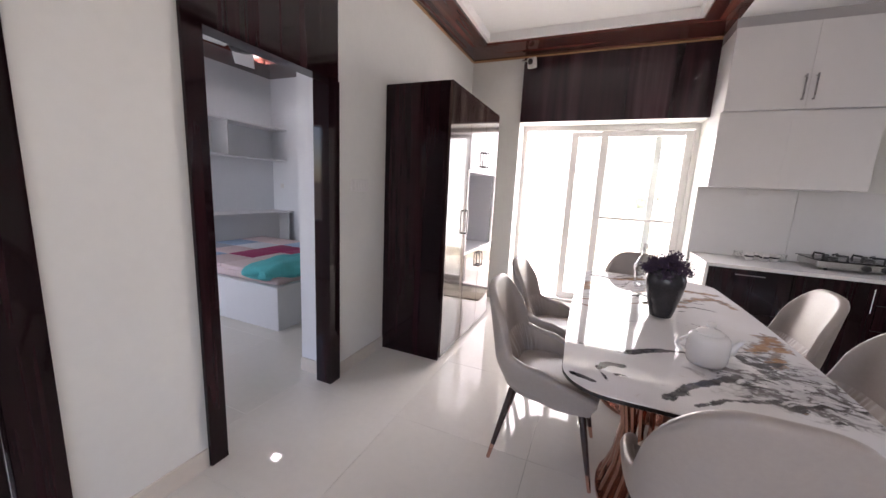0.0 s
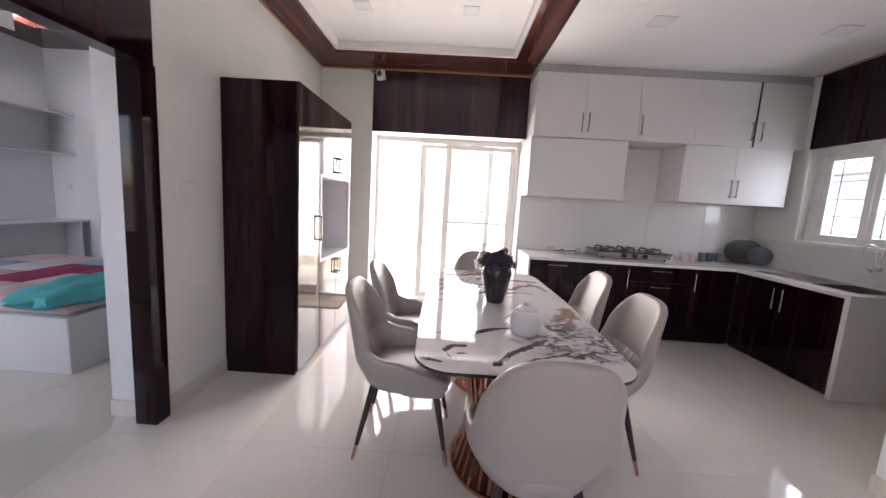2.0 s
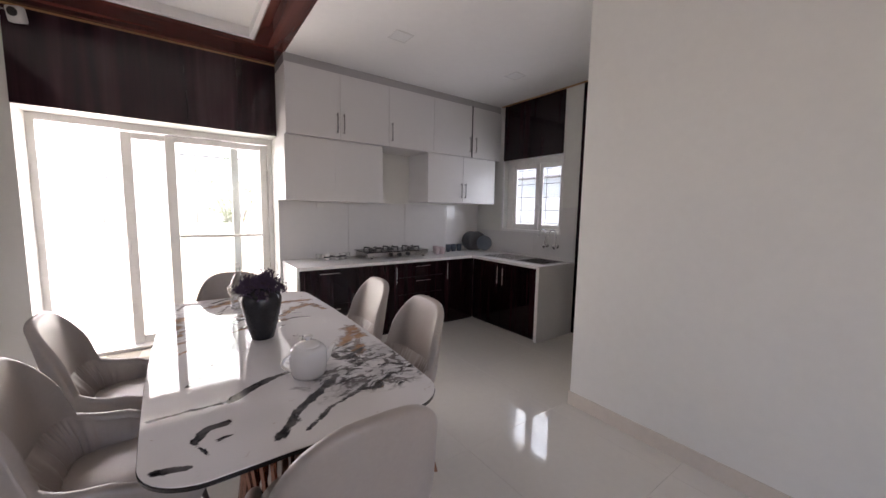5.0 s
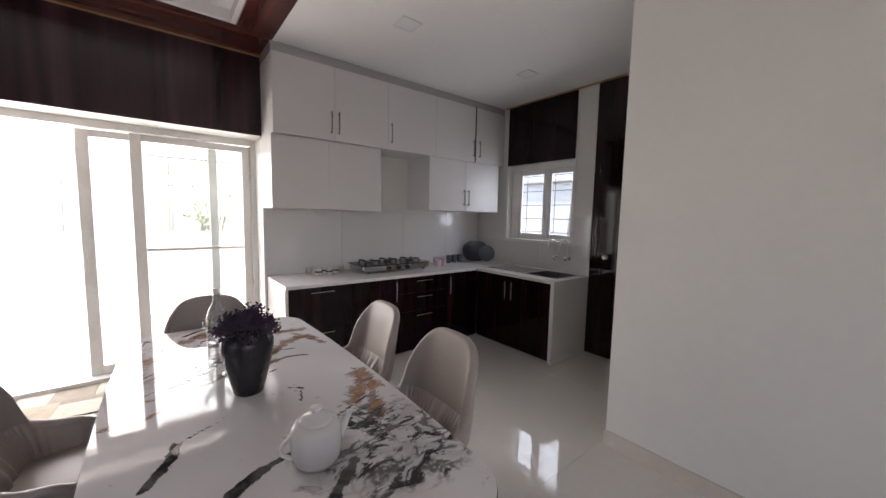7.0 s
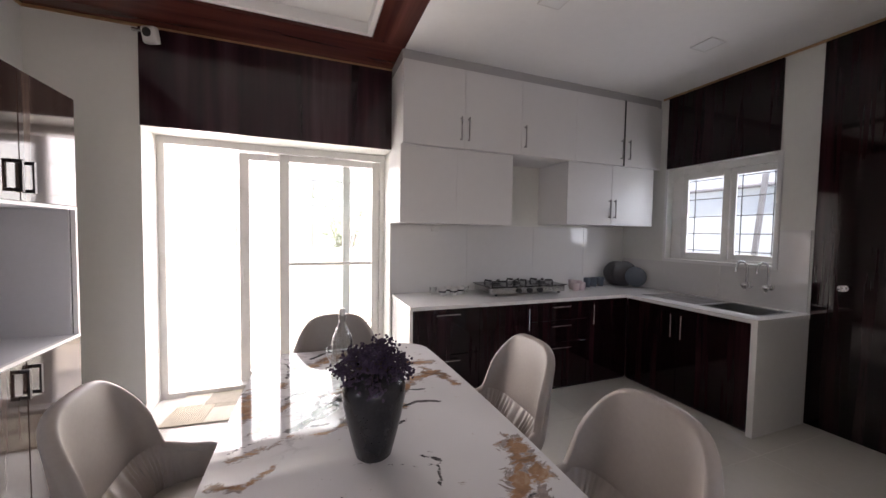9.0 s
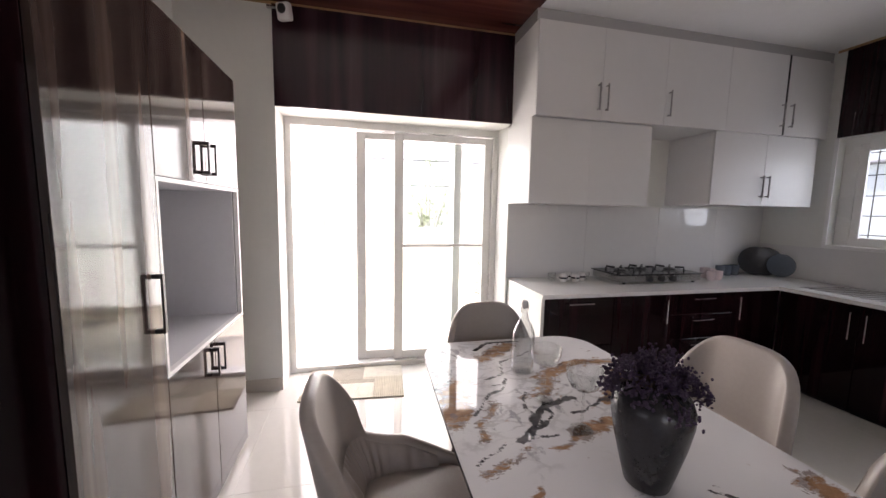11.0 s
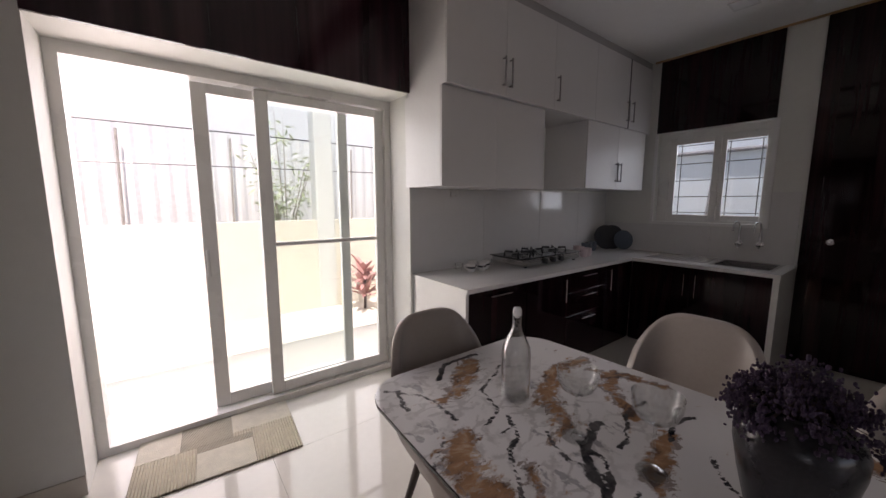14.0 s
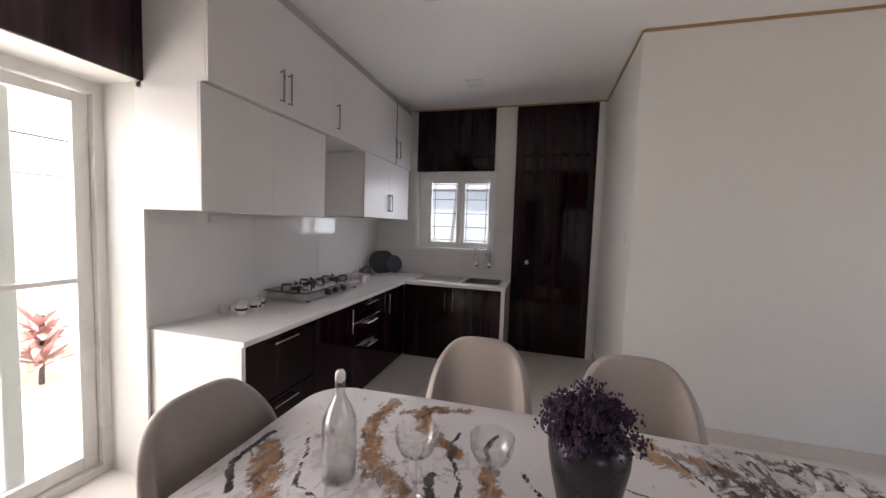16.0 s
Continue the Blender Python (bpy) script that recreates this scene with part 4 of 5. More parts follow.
for cy in (-0.47, 0.47):
    ped = part("pedestal", slab([(0.262 * math.cos(t_ * math.pi / 16), cy + 0.335 * math.sin(t_ * math.pi / 16)) for t_ in range(32)], TZ - 0.050, TZ - 0.035), M["copper"], table)
    part("foot_plate", slab([(0.26 * math.cos(t_ * math.pi / 16), cy + 0.31 * math.sin(t_ * math.pi / 16)) for t_ in range(32)], 0.0, 0.018), M["copper"], ped)
    for k in range(30):
        t_ = 2 * math.pi * k / 30
        ct, st = math.cos(t_), math.sin(t_)
        part("slat", tube([(0.25 * ct, cy + 0.32 * st, TZ - 0.048), (0.205 * ct, cy + 0.25 * st, 0.55), (0.175 * ct, cy + 0.20 * st, 0.36), (0.195 * ct, cy + 0.235 * st, 0.17), (0.24 * ct, cy + 0.29 * st, 0.018)], 0.0115, 6), M["copper"], ped, smooth=True)


# ---------------------------------------------------------------- chairs
def smooth01(t):
    t = max(0.0, min(1.0, t))
    return t * t * (3 - 2 * t)


def shell_point(u, v, off):
    """A point of the chair's tub. u runs from one arm's front round the back to the other's; v from the bottom to the rim."""
    s = abs(u)
    sg = 1 if u >= 0 else -1
    if s <= 0.62:
        a = (s / 0.62) ** 1.5 * math.pi / 2
        x, y = 0.277 * math.sin(a) ** 0.52, -0.235 * math.cos(a) ** 0.52
        nx, ny = math.sin(a), -math.cos(a)
    else:
        k = (s - 0.62) / 0.38
        x, y = 0.277 - 0.020 * k * k, 0.27 * k
        nx, ny = 1.0, 0.0
    notch = 0.476
    if s < notch:
        w = math.sin((s / 0.62) ** 1.5 * math.pi / 2) ** 0.52 / 0.932
        top = 0.608 + 0.312 * max(0.0, 1 - w ** 3.3) ** (1 / 2.5)
    else:
        top = 0.608 - 0.165 * ((s - notch) / (1 - notch)) ** 0.95
    bottom = 0.382
    z = bottom + (top - bottom) * v
    shrink = 0.86 + 0.14 * smooth01((z - bottom) / 0.20)
    back = math.exp(-(s / 0.52) ** 4)
    under = 1 - 0.40 * (1 - min(1.0, max(0.0, (z - 0.385) / 0.20))) ** 3 * math.exp(-(s / 0.62) ** 6)
    lean = -0.092 * back * max(0.0, (z - 0.45) / 0.48) ** 1.1
    narrow = 1 - 0.045 * smooth01((z - 0.60) / 0.30)
    yy = y * shrink if y < 0 else y * (0.86 + 0.14 * smooth01((z - bottom) / 0.1))
    x, y = sg * (x * shrink * narrow * under - off * nx), yy - off * ny + lean
    return Vector((x, y, z))


def chair():
    ch = thing("dining_chair", (0, 0, 0), "taupe leather tub dining chair with dark tapered legs", "dining chair", "chairs round the table")
    NU, NV = 80, 16
    bm = bmesh.new()
    T = 0.042
    grid = []
    for i in range(NU + 1):
        u = -1 + 2 * i / NU
        col = [shell_point(u, j / NV, 0) for j in range(NV + 1)]
        rim_o, rim_i = shell_point(u, 1, 0), shell_point(u, 1, T)
        for q in range(1, 6):
            w = q / 6
            col.append(rim_o.lerp(rim_i, 0.5 - 0.5 * math.cos(math.pi * w)) + Vector((0, 0, 0.017 * math.sin(math.pi * w))))
        col += [shell_point(u, j / NV, T) for j in range(NV, -1, -1)]
        grid.append([bm.verts.new(p) for p in col])
    for g, h in zip(grid, grid[1:]):
        for j in range(len(g) - 1):
            bm.faces.new((g[j], h[j], h[j + 1], g[j + 1]))
        bm.faces.new((g[-1], h[-1], h[0], g[0]))
    bm.faces.new(grid[0])
    bm.faces.new(list(reversed(grid[-1])))
    part("backrest", bm, M["leather"], ch, smooth=True)
    # piping along the rim
    part("piping", tube([shell_point(-1 + 2 * i / 48, 1, T * 0.1) + Vector((0, 0, 0.003)) for i in range(49)], 0.0022, 6), M["leather"], ch, smooth=True)
    # gathered band inside the back
    bm = bmesh.new()
    cols = []
    n = 150
    for i in range(n + 1):
        u = -0.80 + 1.60 * i / n
        w = 0.5 + 0.5 * math.cos(2 * math.pi * i / 5.0 + 1.3 * math.sin(i * 0.31))
        fold = 0.019 + 0.011 * w * math.exp(-(u / 0.75) ** 6)
        col = []
        zt = 0.615 if abs(u) < 0.45 else 0.615 - 0.095 * (abs(u) - 0.45) / 0.35
        for j in range(6):
            v = j / 5
            top = shell_point(u, 1, 0).z
            z = 0.45 + (zt - 0.45) * v
            vv = min(0.97, (z - 0.378) / (top - 0.378))
            col.append(bm.verts.new(shell_point(u, vv, T + (fold + 0.016 * (1 - v)) * math.sin(math.pi * min(1, 0.12 + 0.88 * v) if v < 1 else math.pi * 0.98) + 0.001)))
        cols.append(col)
    for g, h in zip(cols, cols[1:]):
        for j in range(5):
            bm.faces.new((g[j], h[j], h[j + 1], g[j + 1]))
    part("lumbar_pad", bm, M["leather"], ch, "gathered leather band inside the back", smooth=True)
    # seat cushion
    bm = bmesh.new()
    rings = []
    prof = [(0.93, 0.385), (0.99, 0.40), (1.0, 0.43), (0.985, 0.455), (0.94, 0.470), (0.80, 0.480), (0.5, 0.488), (0.2, 0.490)]
    for s, z in prof:
        ring = []
        for k in range(40):
            a = 2 * math.pi * k / 40
            ca, sa = math.cos(a), math.sin(a)
            x = 0.222 * s * math.copysign(abs(ca) ** 0.6, ca)
            y = 0.03 + 0.245 * s * math.copysign(abs(sa) ** 0.6, sa)
            if y < 0:
                x *= 1 - 0.35 * (y / 0.24) ** 2
            ring.append(bm.verts.new((x, y, z)))
        rings.append(ring)
    for g, h in zip(rings, rings[1:]):
        for k in range(40):
            bm.faces.new((g[k], g[(k + 1) % 40], h[(k + 1) % 40], h[k]))
    bm.faces.new(rings[0])
    bm.faces.new(rings[-1])
    part("seat", bm, M["leather"], ch, smooth=True)
    # base pan
    out = [(0.195 * math.copysign(abs(math.cos(t)) ** 0.55, math.cos(t)), 0.03 + 0.205 * math.copysign(abs(math.sin(t)) ** 0.55, math.sin(t))) for t in [2 * math.pi * k / 36 for k in range(36)]]
    part("seat_frame", slab([(x * 0.93, y * 0.93) for x, y in out], 0.380, 0.398), M["leather"], ch)
    for sx, y0, y1 in ((-1, -0.145, -0.232), (1, -0.145, -0.232), (-1, 0.19, 0.270), (1, 0.19, 0.270)):
        a, c = Vector((sx * 0.142, y0, 0.385)), Vector((sx * 0.214, y1, 0.0))
        m_ = a.lerp(c, 0.80)
        lg = part("leg", tube([a, a.lerp(c, 0.4), m_], 0, 12, taper=[0.019, 0.016, 0.0115]), M["leg"], ch, smooth=True)
        part("leg_tip", tube([m_, c], 0, 12, taper=[0.0116, 0.009]), M["copper"], lg, "rose-gold leg tip", smooth=True)
    return ch


first = chair()
first.matrix_world = pose(0.238, 2.745, 0, 0, 0, -90)
for x, y, turn in ((0.210, 3.41, -90), (1.305, 2.775, 90), (1.320, 3.460, 90), (0.745, 3.960, 180), (0.832, 2.125, 0)):
    copy_thing(first, pose(x, y, 0, 0, 0, turn))


# ---------------------------------------------------------------- on the table
vase = thing("vase", (0.772, 3.068, TZ), "dark glazed vase with dried purple flowers on the marble table", "vase")
part("body", lathe([(0.050, 0.0), (0.054, 0.004), (0.066, 0.05), (0.083, 0.12), (0.094, 0.18), (0.095, 0.21), (0.086, 0.238), (0.068, 0.252), (0.060, 0.262), (0.062, 0.270),
    (0.057, 0.270), (0.054, 0.260), (0.060, 0.246), (0.086, 0.20), (0.075, 0.12), (0.045, 0.02)], 40), M["vase"], vase, smooth=True)
rng = random.Random(4)
stems, heads = bmesh.new(), bmesh.new()
for k in range(125):
    a, rad = rng.uniform(0, 2 * math.pi), 0.113 * math.sqrt(rng.uniform(0.02, 1))
    h = 0.250 + 0.085 * (1 - (rad / 0.113) ** 2) + rng.uniform(-0.025, 0.02)
    tip = Vector((rad * math.cos(a), rad * math.sin(a), h))
    tube([(0.03 * math.cos(a), 0.03 * math.sin(a), 0.22), (tip * 0.55 + Vector((0, 0, 0.13))), tip], 0, 4, stems, taper=[0.0012, 0.001, 0.0008])
    for q in range(14):
        p = tip + Vector((rng.gauss(0, 0.010), rng.gauss(0, 0.010), rng.gauss(-0.005, 0.010)))
        r = rng.uniform(0.0028, 0.0055)
        bmesh.ops.create_icosphere(heads, subdivisions=1, radius=r, matrix=Matrix.Translation(p) @ Matrix.Diagonal((1, rng.uniform(0.5, 1), rng.uniform(0.6, 1.4), 1)))
part("stem", stems, M["twig"], vase, kind="stuff")
part("dried_bloom", heads, M["flower"], vase, "dried dark purple flower heads", kind="stuff")

pot = thing("teapot", (0.850, 2.50, TZ), "white ceramic teapot on the marble table", "teapot")
part("body", lathe([(0.050, 0.0), (0.060, 0.004), (0.068, 0.02), (0.071, 0.05), (0.071, 0.092), (0.068, 0.110), (0.060, 0.121), (0.049, 0.125)], 36), M["ceramic"], pot, smooth=True)
lid = part("lid", lathe([(0.048, 0.1255), (0.047, 0.131), (0.036, 0.139), (0.016, 0.144), (0.010, 0.147), (0.010, 0.151), (0.017, 0.158), (0.016, 0.166), (0.005, 0.170)], 30), M["ceramic"], pot, smooth=True)
part("handle", tube([(-0.060 - 0.040 * math.sin(math.pi * k / 12), 0, 0.105 - 0.075 * k / 12) for k in range(13)], 0.006, 10), M["ceramic"], pot, smooth=True)
part("spout", tube([(0.060, 0, 0.05), (0.082, 0, 0.072), (0.092, 0, 0.095), (0.106, 0, 0.115)], 0, 12, taper=[0.016, 0.012, 0.009, 0.007]), M["ceramic"], pot, smooth=True)

bottle = thing("glass_bottle", (0.735, 3.73, TZ), "clear glass bottle with a white clip stopper on the marble table", "bottle")
part("body", lathe([(0.044, 0.0), (0.048, 0.004), (0.048, 0.160), (0.045, 0.178), (0.034, 0.205), (0.020, 0.232), (0.0150, 0.252), (0.0150, 0.285), (0.0120, 0.285), (0.0120, 0.25), (0.018, 0.230),
    (0.032, 0.203), (0.042, 0.177), (0.0455, 0.158), (0.0455, 0.012), (0.010, 0.008)], 32), M["glass"], bottle, smooth=True)
part("stopper", lathe([(0.008, 0.278), (0.008, 0.2855), (0.0145, 0.286), (0.0145, 0.305), (0.010, 0.312), (0.003, 0.313)], 18), M["ceramic"], bottle, "white ceramic stopper", smooth=True)
wire = tube([(-0.014, 0, 0.262), (-0.019, 0, 0.275), (-0.0165, 0, 0.30), (0, 0, 0.315), (0.0165, 0, 0.30), (0.019, 0, 0.275), (0.014, 0, 0.262)], 0.0012, 6)
part("clip", wire, M["steel"], bottle)


def wine_glass(x, y):
    g = thing("cocktail_glass", (x, y, TZ), "empty clear stemmed glass on the marble table", "glass", "stemmed glasses")
    part("foot", lathe([(0.036, 0.0), (0.036, 0.0015), (0.012, 0.004), (0.004, 0.010), (0.0035, 0.108), (0.004, 0.122), (0.006, 0.128)], 28), M["glass"], g, smooth=True)
    part("bowl", lathe([(0.004, 0.1285), (0.022, 0.132), (0.043, 0.147), (0.054, 0.172), (0.0565, 0.203), (0.0555, 0.203), (0.053, 0.173), (0.042, 0.149), (0.021, 0.1345), (0.003, 0.1315)], 32), M["glass"], g, smooth=True)


wine_glass(0.708, 3.488)
wine_glass(0.738, 3.298)

# ---------------------------------------------------------------- mat by the door
mat_thing = thing("door_mat", (-0.015, 5.31, 0), "beige patchwork rug in front of the sliding door", "rug", turn=-4)
part("backing", box(-0.40, 0.40, -0.285, 0.285, 0.0, 0.008, 0.003), M["mat_c"], mat_thing)
patches = [(-0.398, -0.12, -0.283, 0.02, "mat_a"), (-0.118, 0.16, -0.283, -0.04, "mat_b"), (0.162, 0.398, -0.283, 0.06, "mat_a"), (-0.398, -0.20, 0.022, 0.283, "mat_b"),
           (-0.198, 0.06, 0.022, 0.283, "mat_c"), (-0.118, 0.16, -0.038, 0.020, "mat_c"), (0.062, 0.398, 0.062, 0.283, "mat_b"), (0.062, 0.160, 0.022, 0.060, "mat_a")]
for x0, x1, y0, y1, mt in patches:
    part("patch", box(x0, x1, y0, y1, 0.006, 0.0125, 0.002), M[mt], mat_thing)

# ---------------------------------------------------------------- on the worktop
hob = thing("gas_hob", (2.60, 5.09, W), "steel gas hob with dark top and black grates on the worktop", "gas hob")
part("body", box(-0.425, 0.425, -0.17, 0.185, 0.014, 0.078, 0.006, 2), M["steel"], hob)
part("top_plate", box(-0.44, 0.44, -0.185, 0.20, 0.079, 0.086, 0.003), M["edge"], hob, "dark glass top plate")
for x, y in ((-0.36, -0.15), (0.36, -0.15), (-0.36, 0.18), (0.36, 0.18)):
    part("foot", lathe([(0.014, 0), (0.014, 0.014)], 10, (x, y, 0)), M["black"], hob)
for x, y, rr in ((-0.27, 0.02, 0.115), (0.0, 0.07, 0.10), (0.27, 0.02, 0.115)):
    br = part("burner", lathe([(rr * 0.8, 0.080), (rr * 0.8, 0.084), (rr * 0.45, 0.088), (rr * 0.45, 0.098), (rr * 0.3, 0.104), (rr * 0.1, 0.105)], 24, (x, y, 0)), M["black"], hob, smooth=True)
    for q in range(4):
        a = math.pi / 4 + q * math.pi / 2
        ct, st = math.cos(a), math.sin(a)
        part("grate_arm", tube([(x + rr * ct, y + rr * st, 0.086), (x + rr * 0.96 * ct, y + rr * 0.96 * st, 0.118), (x + rr * 0.36 * ct, y + rr * 0.36 * st, 0.114)], 0.0095, 6), M["black"], br)
for x in (-0.12, 0.0, 0.12):
    kb = lathe([(0.026, 0), (0.024, 0.024), (0.010, 0.026)], 18)
    bmesh.ops.transform(kb, matrix=Matrix.Translation((x, -0.165, 0.042)) @ Matrix.Rotation(radians(90), 4, "X"), verts=kb.verts)
    part("knob", kb, M["black"], hob, smooth=True)


def cup(x, y, r, h, mat, label, cat="cup", group="", handle=True):
    c = thing("cup", (x, y, W), label, cat, group, turn=rng.uniform(0, 360))
    part("body", lathe([(r * 0.7, 0), (r * 0.95, h * 0.3), (r, h), (r * 0.9, h), (r * 0.85, h * 0.3), (r * 0.3, h * 0.1)], 24), mat, c, smooth=True)
    if mat == M["ceramic"]:
        part("print", lathe([(r * 0.97, h * 0.42), (r * 1.0, h * 0.44), (r * 1.01, h * 0.62), (r * 0.99, h * 0.64)], 24), M["plate"], c, "dark printed band", smooth=True)
    if handle:
        part("handle", tube([(r * 0.9 + r * 0.6 * math.sin(math.pi * k / 8), 0, h * (0.85 - 0.6 * k / 8)) for k in range(9)], r * 0.12, 8), mat, c, smooth=True)


for x, y, mt in ((1.69, 5.17, "glass"), (1.76, 5.10, "ceramic"), (1.85, 5.18, "ceramic"), (1.87, 5.09, "ceramic"), (1.96, 5.14, "ceramic"), (2.03, 5.18, "glass")):
    cup(x, y, 0.036, 0.07, M[mt], "small tea glass on the worktop" if mt == "glass" else "small white printed cup on the worktop", group="small cups by the door end")
for x, y, h in ((3.22, 4.99, 0.085), (3.31, 5.00, 0.085), (3.27, 5.10, 0.10), (3.36, 5.11, 0.085)):
    cup(x, y, 0.040, h, M["pink"], "pale pink ceramic cup beside the hob", group="pink cups")
for x, y in ((3.54, 5.17), (3.65, 5.19), (3.76, 5.20)):
    cup(x, y, 0.040, 0.105, M["blue"], "slate blue mug by the plates", group="slate mugs", handle=False)
for k, (x, y, r) in enumerate(((3.97, 5.17, 0.145), (4.04, 5.13, 0.145), (4.11, 5.03, 0.115))):
    p = thing("dinner_plate", (x, y, W), "dark grey plate standing against the splashback", "plate", "plates standing on edge")
    bm = lathe([(r * 0.55, 0), (r * 0.62, 0.004), (r, 0.016), (r, 0.020), (r * 0.6, 0.009), (r * 0.1, 0.006)], 36)
    bmesh.ops.transform(bm, matrix=Matrix.Translation((0, 0, r)) @ Matrix.Rotation(radians(-35), 4, "Z") @ Matrix.Rotation(radians(78), 4, "X"), verts=bm.verts)
    part("dish", bm, M["blue"] if k == 2 else M["plate"], p, smooth=True)

for y in (3.955, 3.80):
    tp = thing("wall_tap", (KX - 0.008, y, 1.03), "chrome swan-neck wall tap above the sink", "tap", "wall taps")
    bm = tube([(0, 0, 0), (-0.05, 0, 0)], 0.013, 14)
    part("body", bm, M["chrome"], tp, smooth=True)
    fl = lathe([(0.026, 0), (0.024, 0.006), (0.012, 0.010)], 20)
    bmesh.ops.transform(fl, matrix=Matrix.Rotation(radians(-90), 4, "Y"), verts=fl.verts)
    part("flange", fl, M["chrome"], tp, smooth=True)
    pts = [(-0.045, 0, 0.0), (-0.045, 0, 0.145)] + [(-0.045 - 0.052 * (1 - math.cos(math.pi * k / 12)), 0.028 * math.sin(math.pi * k / 24) ** 2, 0.145 + 0.062 * math.sin(math.pi * k / 12)) for k in range(1, 13)] + [(-0.149, 0.028, 0.118)]
    part("spout", tube(pts, 0.0085, 12), M["chrome"], tp, smooth=True)
    part("valve", tube([(-0.045, 0.0, -0.005), (-0.07, 0, -0.04)], 0.010, 12), M["chrome"], tp, smooth=True)
    vk = lathe([(0.022, 0), (0.024, 0.008), (0.024, 0.022), (0.016, 0.028)], 16)
    bmesh.ops.transform(vk, matrix=Matrix.Translation((-0.058, 0, 0.0)) @ Matrix.Rotation(radians(-90), 4, "Y"), verts=vk.verts)
    part("knob", vk, M["chrome"], tp, smooth=True)

# ---------------------------------------------------------------- fittings
def ceiling_panel(x, y, z, half=0.085, mat=None, label="flat square ceiling light, unlit"):
    c = thing("ceiling_light", (x, y, z), label, "ceiling light", "square ceiling lights")
    part("frame", boxes([(-half, half, -half, -half + 0.010, -0.006, 0), (-half, half, half - 0.010, half, -0.006, 0),
        (-half, -half + 0.010, -half + 0.010, half - 0.010, -0.006, 0), (half - 0.010, half, -half + 0.010, half - 0.010, -0.006, 0)]), M["plastic"], c)
    part("diffuser", box(-half + 0.010, half - 0.010, -half + 0.010, half - 0.010, -0.004, 0), mat or lamp_mat, c)


for x, y in ((2.05, 3.92), (3.48, 3.92), (2.05, 1.6)):
    ceiling_panel(x, y, CZ)
for x, y in ((-0.42, 4.10), (0.52, 4.10), (-0.42, 2.3), (0.52, 2.3), (-0.42, 0.6), (0.52, 0.6)):
    ceiling_panel(x, y, CZ + 0.10, 0.07)
ceiling_panel(-3.92, 4.52, CZ + 0.08, 0.075, lit_mat, "small lit square ceiling light in the bedroom")

cctv = thing("security_camera", (-0.47, 5.235, 2.845), "white security camera with a black lens under the ceiling", "security camera")
part("mount", tube([(-0.03, -0.01, 0.02), (-0.13, 0.025, 0.035)], 0.013, 10), M["steel"], cctv, "grey metal wall bracket", smooth=True)
hd = box(-0.045, 0.055, -0.06, 0.0, -0.062, 0.052, 0.016, 3)
tilt = Matrix.Rotation(radians(-22), 4, "Z") @ Matrix.Rotation(radians(14), 4, "X")
bmesh.ops.transform(hd, matrix=tilt, verts=hd.verts)
part("housing", hd, M["plastic"], cctv, smooth=True)
bm = lathe([(0.031, 0), (0.031, 0.004), (0.020, 0.007)], 24)
bmesh.ops.transform(bm, matrix=tilt @ Matrix.Translation((0.003, -0.060, 0.010)) @ Matrix.Rotation(radians(90), 4, "X"), verts=bm.verts)
part("lens", bm, M["black"], cctv, smooth=True)


def switch(name, at, turn, w, h, n, label):
    s = thing(name, at, label, "switch", turn=turn)
    part("plate", box(-w / 2, w / 2, -0.009, 0, -h / 2, h / 2, 0.003), M["plastic"], s)
    for k in range(n):
        x = -w / 2 + w * (k + 0.5) / n
        part("rocker", box(x - w / n * 0.36, x + w / n * 0.36, -0.013, -0.0095, -h * 0.32, h * 0.32, 0.002), M["plastic"], s)


switch("switch_board", (LX, 3.03, 1.385), 90, 0.20, 0.085, 6, "white switch board on the white wall")
switch("light_switch", (2.96, CY, 1.44), 180, 0.075, 0.085, 1, "small white switch on the kitchen side wall")
switch("power_socket", (1.755, KY - 0.008, 1.49), 0, 0.085, 0.06, 2, "white power socket at the splashback's top")

# ---------------------------------------------------------------- bedroom
bed = thing("bed", (0, 0, 0), "white laminate box bed with a made patchwork quilt", "bed")
part("base", box(-4.30, -2.20, 3.15, 4.75, 0.0, 0.42, 0.006), M["bed_white"], bed)
part("mattress", box(-4.28, -2.24, 3.19, 4.71, 0.42, 0.50, 0.03, 3), M["q_pink"], bed, smooth=True)
part("headboard", box(-4.40, -4.305, 3.10, 5.08, 0.0, 0.88, 0.004), M["bed_white"], bed)
quilt = thing("quilt", (0, 0, 0), "patchwork quilt in blue, pink, teal and magenta on the bed", "quilt")
cols = ["q_blue", "q_pink", "q_white", "q_blue", "q_pink", "q_grey", "q_white"]
nx, ny = 5, 4
for i in range(nx):
    for j in range(ny):
        x0, x1 = -4.25 + i * 0.40, -4.25 + (i + 1) * 0.40
        y0, y1 = 3.20 + j * 0.38, 3.20 + (j + 1) * 0.38
        mt = cols[(i * 3 + j * 5) % len(cols)]
        if (i, j) in ((4, 1), (4, 0), (3, 0), (3, 1), (2, 0)):
            mt = "q_pink"
        if (i, j) in ((2, 1), (2, 2), (3, 2), (3, 3)):
            mt = "q_red"
        part("square", box(x0 + 0.003, x1 - 0.003, y0 + 0.003, y1 - 0.003, 0.495, 0.535, 0.012, 2), M[mt], quilt, smooth=True)
bm = bmesh.new()
bmesh.ops.create_uvsphere(bm, u_segments=36, v_segments=20, radius=1.0)
for v in bm.verts:
    n_ = noise.noise(v.co * 2.2) * 0.22
    v.co = Vector((-2.40 + v.co.x * 0.27 * (1 + n_), 3.46 + v.co.y * 0.42 * (1 + n_), 0.545 + v.co.z * 0.105 * (1 + n_)))
